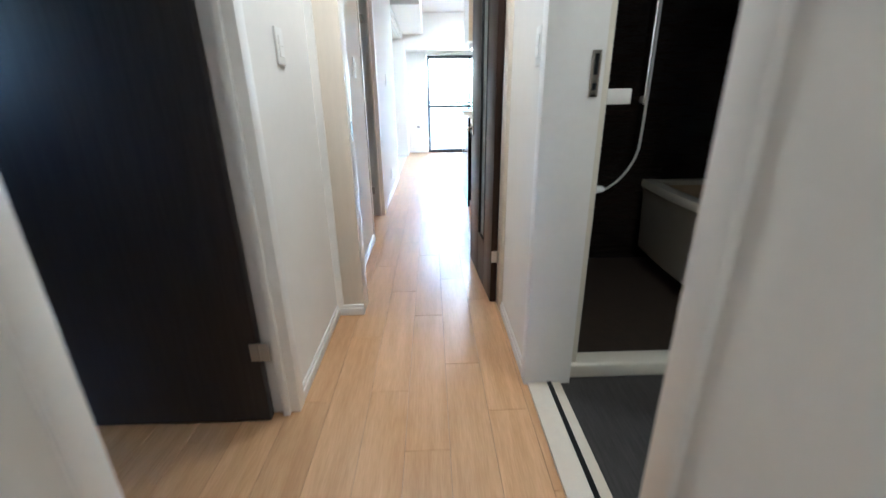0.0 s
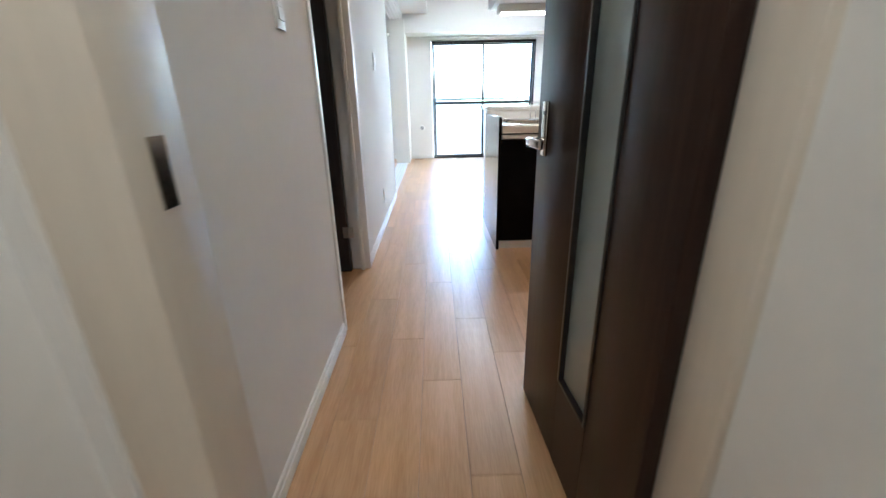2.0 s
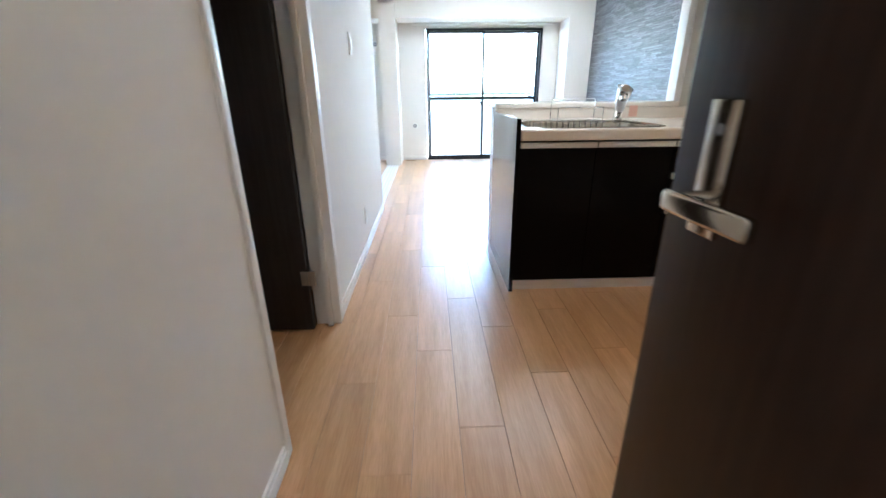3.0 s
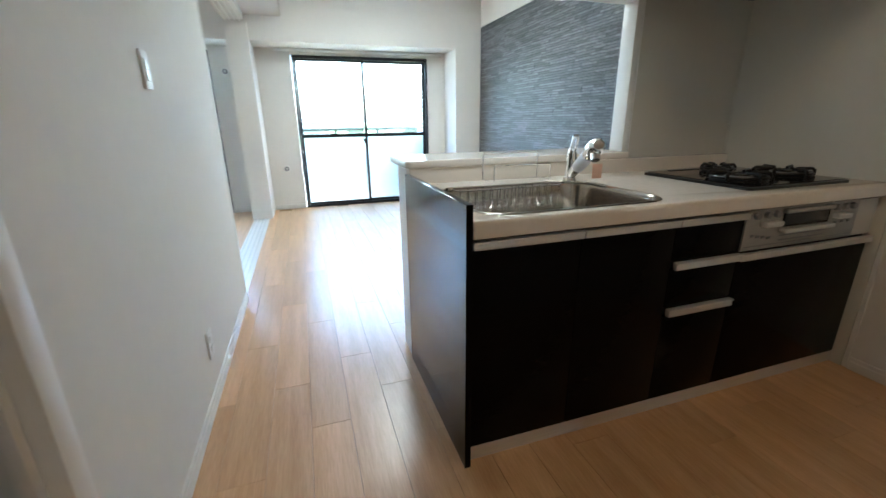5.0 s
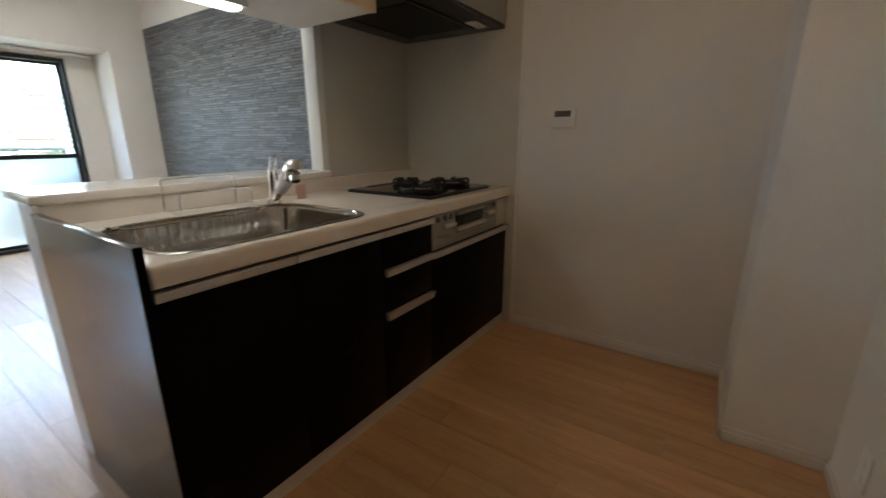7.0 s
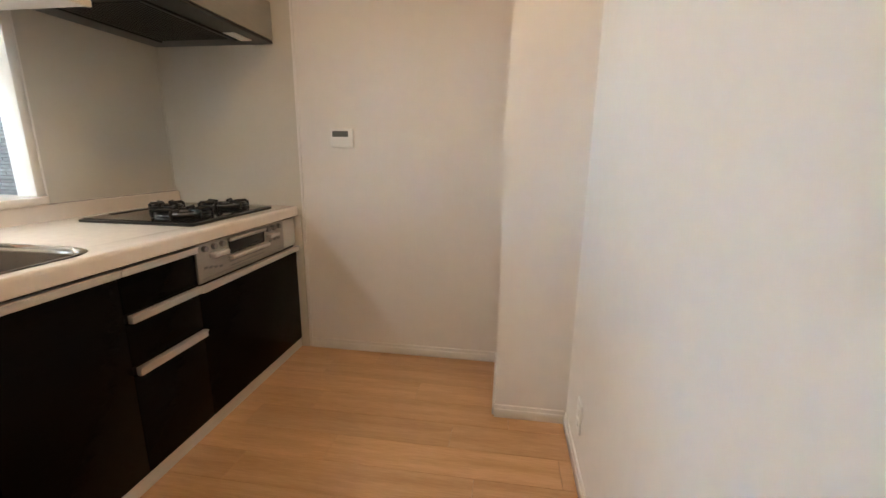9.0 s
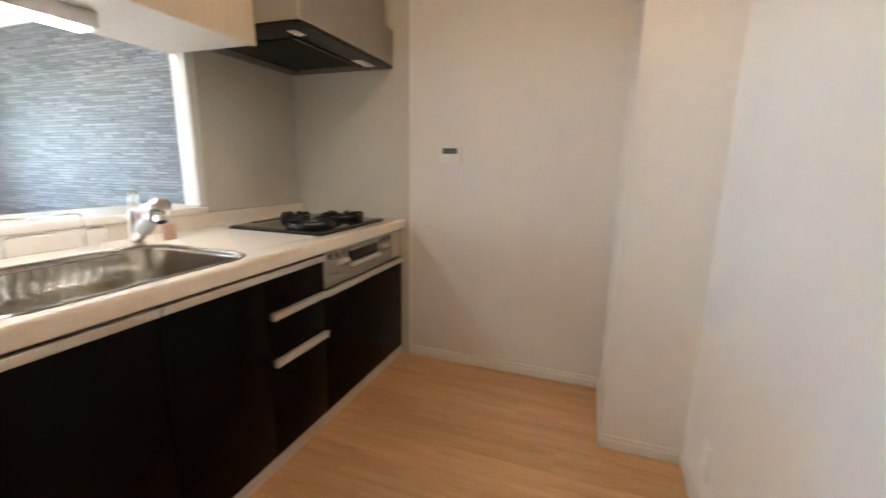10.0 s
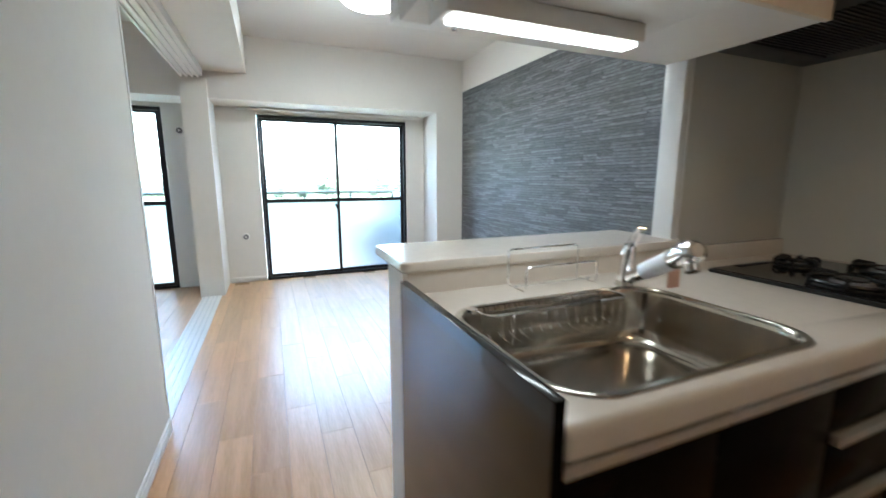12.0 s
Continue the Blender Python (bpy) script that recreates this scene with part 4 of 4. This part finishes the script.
hose = [(1.92 - 0.02 * i / 10 - 0.28 * max(0, (i - 9) / 8) ** 1.4, 5.24 - 0.03 * math.sin(i / 16 * math.pi), 1.62 - 1.12 * math.sin(i / 17 * math.pi / 2)) for i in range(17)]
hose += [(1.62 - 0.04 * k, 5.23, 0.50 + 0.045 * k * k * 0.5) for k in range(1, 4)]
part("hose", tube(bmesh.new(), hose, 0.009, 8), WHITEPLASTIC, sh)
mx = thing("bath_mixer", "chrome thermostat mixer on the bathroom wall", "tap", (1.4, 5.25, 0.66))
part("body", cyl(bmesh.new(), (1.30, 5.25, 0.66), (1.56, 5.25, 0.66), 0.024), CHROME, mx)
part("knob", cyl(bmesh.new(), (1.56, 5.25, 0.66), (1.60, 5.25, 0.66), 0.028), WHITEPLASTIC, mx)
part("outlet_pipe", cyl(bmesh.new(), (1.49, 5.25, 0.64), (1.495, 5.23, 0.60), 0.012), CHROME, mx)
part("flange", cyl(bmesh.new(), (1.35, 5.25, 0.66), (1.35, 5.2995, 0.66), 0.02), CHROME, mx)
part("flange", cyl(bmesh.new(), (1.51, 5.25, 0.66), (1.51, 5.2995, 0.66), 0.02), CHROME, mx)
gb_ = thing("grab_bar", "dark brown grab bar above the bathtub", "grab bar", (2.72, 4.8, 0.75))
part("bar", tube(bmesh.new(), [(2.705, 4.45, 0.77), (2.705, 5.02, 0.77)], 0.015), BROWNWOOD, gb_)
for y in (4.47, 5.0):
    part("bracket", B(2.70, 2.7445, y - 0.018, y + 0.018, 0.75, 0.79, bevel=0.004), GREYPLASTIC, gb_)

# ---- balcony and distance ----
solid("balcony_floor", CONCRETE, (-3.2, 3.4, WW + 0.16, 13.05, -0.20, -0.08), label="grey concrete balcony floor", category="balcony")
solid("balcony_wall", CONCRETE, (-3.2, 3.4, 12.95, 13.05, -0.08, 0.74), label="pale concrete balcony parapet", category="parapet")
solid("balcony_screen", CONCRETE, (2.45, 2.50, WW + 0.17, 12.94, -0.08, 1.0), label="pale balcony partition board", category="partition")
rl = thing("balcony_rail", "dark green metal balcony handrail", "railing", (0, 13.0, 0.74))
part("top_rail", B(-3.2, 3.4, 12.955, 13.045, 0.985, 1.03, bevel=0.006), RAILGREEN, rl)
for i in range(10):
    x = -3.0 + i * 0.68
    part("post", B(x, x + 0.04, 12.98, 13.02, 0.741, 0.984), RAILGREEN, rl)
GZ = -9.0
solid("ground", GRASS, (-2500, 2500, 14, 4000, GZ - 0.5, GZ), label="green riverside meadow reaching the horizon", category="ground")
solid("levee", GRASS, (-400, 400, 120, 135, GZ, GZ + 2.2), label="long low grass levee", category="embankment")


def tree(scale):
    t = thing("tree", "leafy green tree on the riverside", "tree", (0, 0, 0), group="riverside trees")
    tr = cyl(bmesh.new(), (0, 0, 0), (0.1, 0, 3.0), 0.28, 0.16, 10)
    for k in range(5):
        a = k * 1.3
        cyl(tr, (0.1, 0, 2.4 + 0.2 * k), (1.6 * math.cos(a), 1.6 * math.sin(a), 4.2 + 0.3 * k), 0.10, 0.03, 6)
    part("trunk", tr, BARK, t)
    rng = random.Random(5)
    vs, fs = [], []
    for k in range(26):
        c = Vector((rng.gauss(0, 1.5), rng.gauss(0, 1.5), 4.6 + rng.gauss(0, 1.1)))
        for j in range(34):
            p = c + Vector((rng.gauss(0, 0.5), rng.gauss(0, 0.5), rng.gauss(0, 0.4)))
            u, v = Vector((rng.gauss(0, 1), rng.gauss(0, 1), rng.gauss(0, 1))).normalized() * 0.28, Vector((rng.gauss(0, 1), rng.gauss(0, 1), rng.gauss(0, 1))).normalized() * 0.22
            i = len(vs)
            vs += [p - u, p + v, p + u, p - v]
            fs.append((i, i + 1, i + 2, i + 3))
    me = bpy.data.meshes.new("crown")
    me.from_pydata(vs, [], fs)
    me.materials.append(LEAF)
    cr = new("crown", me)
    cr.parent = t
    return t


rng = random.Random(11)
t0 = tree(1)
t0.matrix_basis = Matrix.Translation((-10, 170, GZ))
for i in range(34):
    s = rng.uniform(0.9, 1.35)
    copy_thing(t0, Matrix.Translation((-150 + i * 8.5 + rng.uniform(-3, 3), rng.uniform(165, 215), GZ)) @ Matrix.Rotation(rng.uniform(0, 6), 4, 'Z') @ Matrix.Diagonal((s, s, s, 1)))


def building(name, label, x, y, w, d, h, material, storeys, bays):
    b = thing(name, label, "building", (x, y, GZ))
    part("wall", B(x - w / 2, x + w / 2, y, y + d, GZ, GZ + h), material, b)
    part("roof", B(x - w / 2 - 0.4, x + w / 2 + 0.4, y - 0.4, y + d + 0.4, GZ + h, GZ + h + 0.8), CONCRETE, b)
    for s in range(storeys):
        z = GZ + h * (s + 0.35) / storeys
        for k in range(bays):
            a = x - w / 2 + w * (k + 0.15) / bays
            part("window", B(a, a + w * 0.7 / bays, y - 0.06, y - 0.01, z, z + h * 0.42 / storeys), PANE, b)
        part("balcony", B(x - w / 2, x + w / 2, y - 1.4, y - 0.07, z - h * 0.30 / storeys, z - h * 0.02 / storeys), CONCRETE, b)


building("apartment_building", "tall pale apartment tower with balconies beyond the river", 78, 300, 23, 14, 34, FACADE, 12, 5)
building("apartment_building", "reddish brown low apartment block beyond the river", 64, 290, 17, 12, 13, FACADE2, 4, 4)
building("apartment_building", "long pale low building beyond the meadow", -75, 300, 50, 15, 12, FACADE, 3, 8)
building("apartment_building", "pale low apartment block beyond the meadow", 5, 330, 30, 15, 12, FACADE, 4, 6)

# ---- accent tiles ----
acc = thing("accent_wall_tiles", "grey split-face strip tiles covering the living room wall", "wall tiles", (KX, 9.5, 0), kind="structure")
part("backing", B(KX + 0.008, KX + 0.019, PY + 0.122, WY - 0.001, 0, 2.262), TILEBACK, acc)
rng = random.Random(3)
vs, fs = [], []
rows_n = 100
hh = 2.262 / rows_n
for r in range(rows_n):
    y = PY + 0.122 - rng.uniform(0, 0.2)
    while y < WY - 0.002:
        ln = rng.choice((0.10, 0.15, 0.20, 0.30))
        a, b = max(y, PY + 0.123), min(y + ln, WY - 0.002)
        y += ln
        if b - a < 0.01:
            continue
        x = KX + 0.006 - rng.choice((0.0, 0.001, 0.003, 0.004))
        z0_, z1_ = r * hh + 0.0016, (r + 1) * hh - 0.0016
        i = len(vs)
        e = 0.0015
        vs += [(KX + 0.008, a, z0_), (KX + 0.008, b, z0_), (KX + 0.008, b, z1_), (KX + 0.008, a, z1_),
               (x, a + e, z0_ + e), (x + rng.uniform(-0.001, 0.002), b - e, z0_ + e), (x, b - e, z1_ - e), (x + rng.uniform(-0.001, 0.002), a + e, z1_ - e)]
        fs += [(i + 4, i + 7, i + 6, i + 5), (i, i + 4, i + 5, i + 1), (i + 1, i + 5, i + 6, i + 2), (i + 2, i + 6, i + 7, i + 3), (i + 3, i + 7, i + 4, i)]
me = bpy.data.meshes.new("tile_strips")
me.from_pydata(vs, [], fs)
me.materials.append(TILE)
ts = new("tile_strips", me)
ts.parent = acc
ts.matrix_parent_inverse = acc.matrix_basis.inverted()
tagged(ts, "grey stone strips", kind="stuff")
part("edge_trim", B(KX - 0.006, KX + 0.018, WY - 0.0005, WY + 0.004, 0, 2.262), TRIM, acc)

# ---- floor planks ----
PWID, PLEN, X0 = 0.151, 0.909, 0.486


def plank_mesh():
    w, l, g, e = PWID / 2 - 0.0004, PLEN / 2 - 0.0004, -0.0025, 0.0006
    v = [(-w, -l, g), (w, -l, g), (w, l, g), (-w, l, g), (-w + e, -l + e, 0), (w - e, -l + e, 0), (w - e, l - e, 0), (-w + e, l - e, 0)]
    f = [(4, 5, 6, 7), (0, 1, 5, 4), (1, 2, 6, 5), (2, 3, 7, 6), (3, 0, 4, 7)]
    return v, f


pv, pf = plank_mesh()
pm = bpy.data.meshes.new("plank")
pm.from_pydata(pv, [], pf)
pm.materials.append(PLANK)
rng = random.Random(21)
jv, jf = [], []
for c in range(-23, 17):
    x = X0 + (c + 0.5) * PWID
    off = (0.0, 0.455, 0.2, 0.68, 0.33)[c % 5] + rng.uniform(-0.05, 0.05)
    for r in range(-1, 14):
        y = 0.5 + off + r * PLEN
        if y > WW + 0.3 or x > KX + 0.08:
            continue
        near = (-0.1 < x < 1.05 and 2.2 < y) or (x > 1.0 and y > 5.3)
        if near:
            p = new("plank", pm)
            p.parent = floor
            p.location = (x, y, 0)
        else:
            i = len(jv)
            jv += [(x + a, min(max(y + b, 0.45), WW), z) for a, b, z in pv]
            jf += [tuple(i + k for k in q) for q in pf]
me = bpy.data.meshes.new("planks_joined")
me.from_pydata(jv, [], jf)
me.materials.append(PLANK_JOINED)
pj = new("planks_joined", me)
pj.parent = floor
tagged(pj, "light oak planks", kind="stuff")
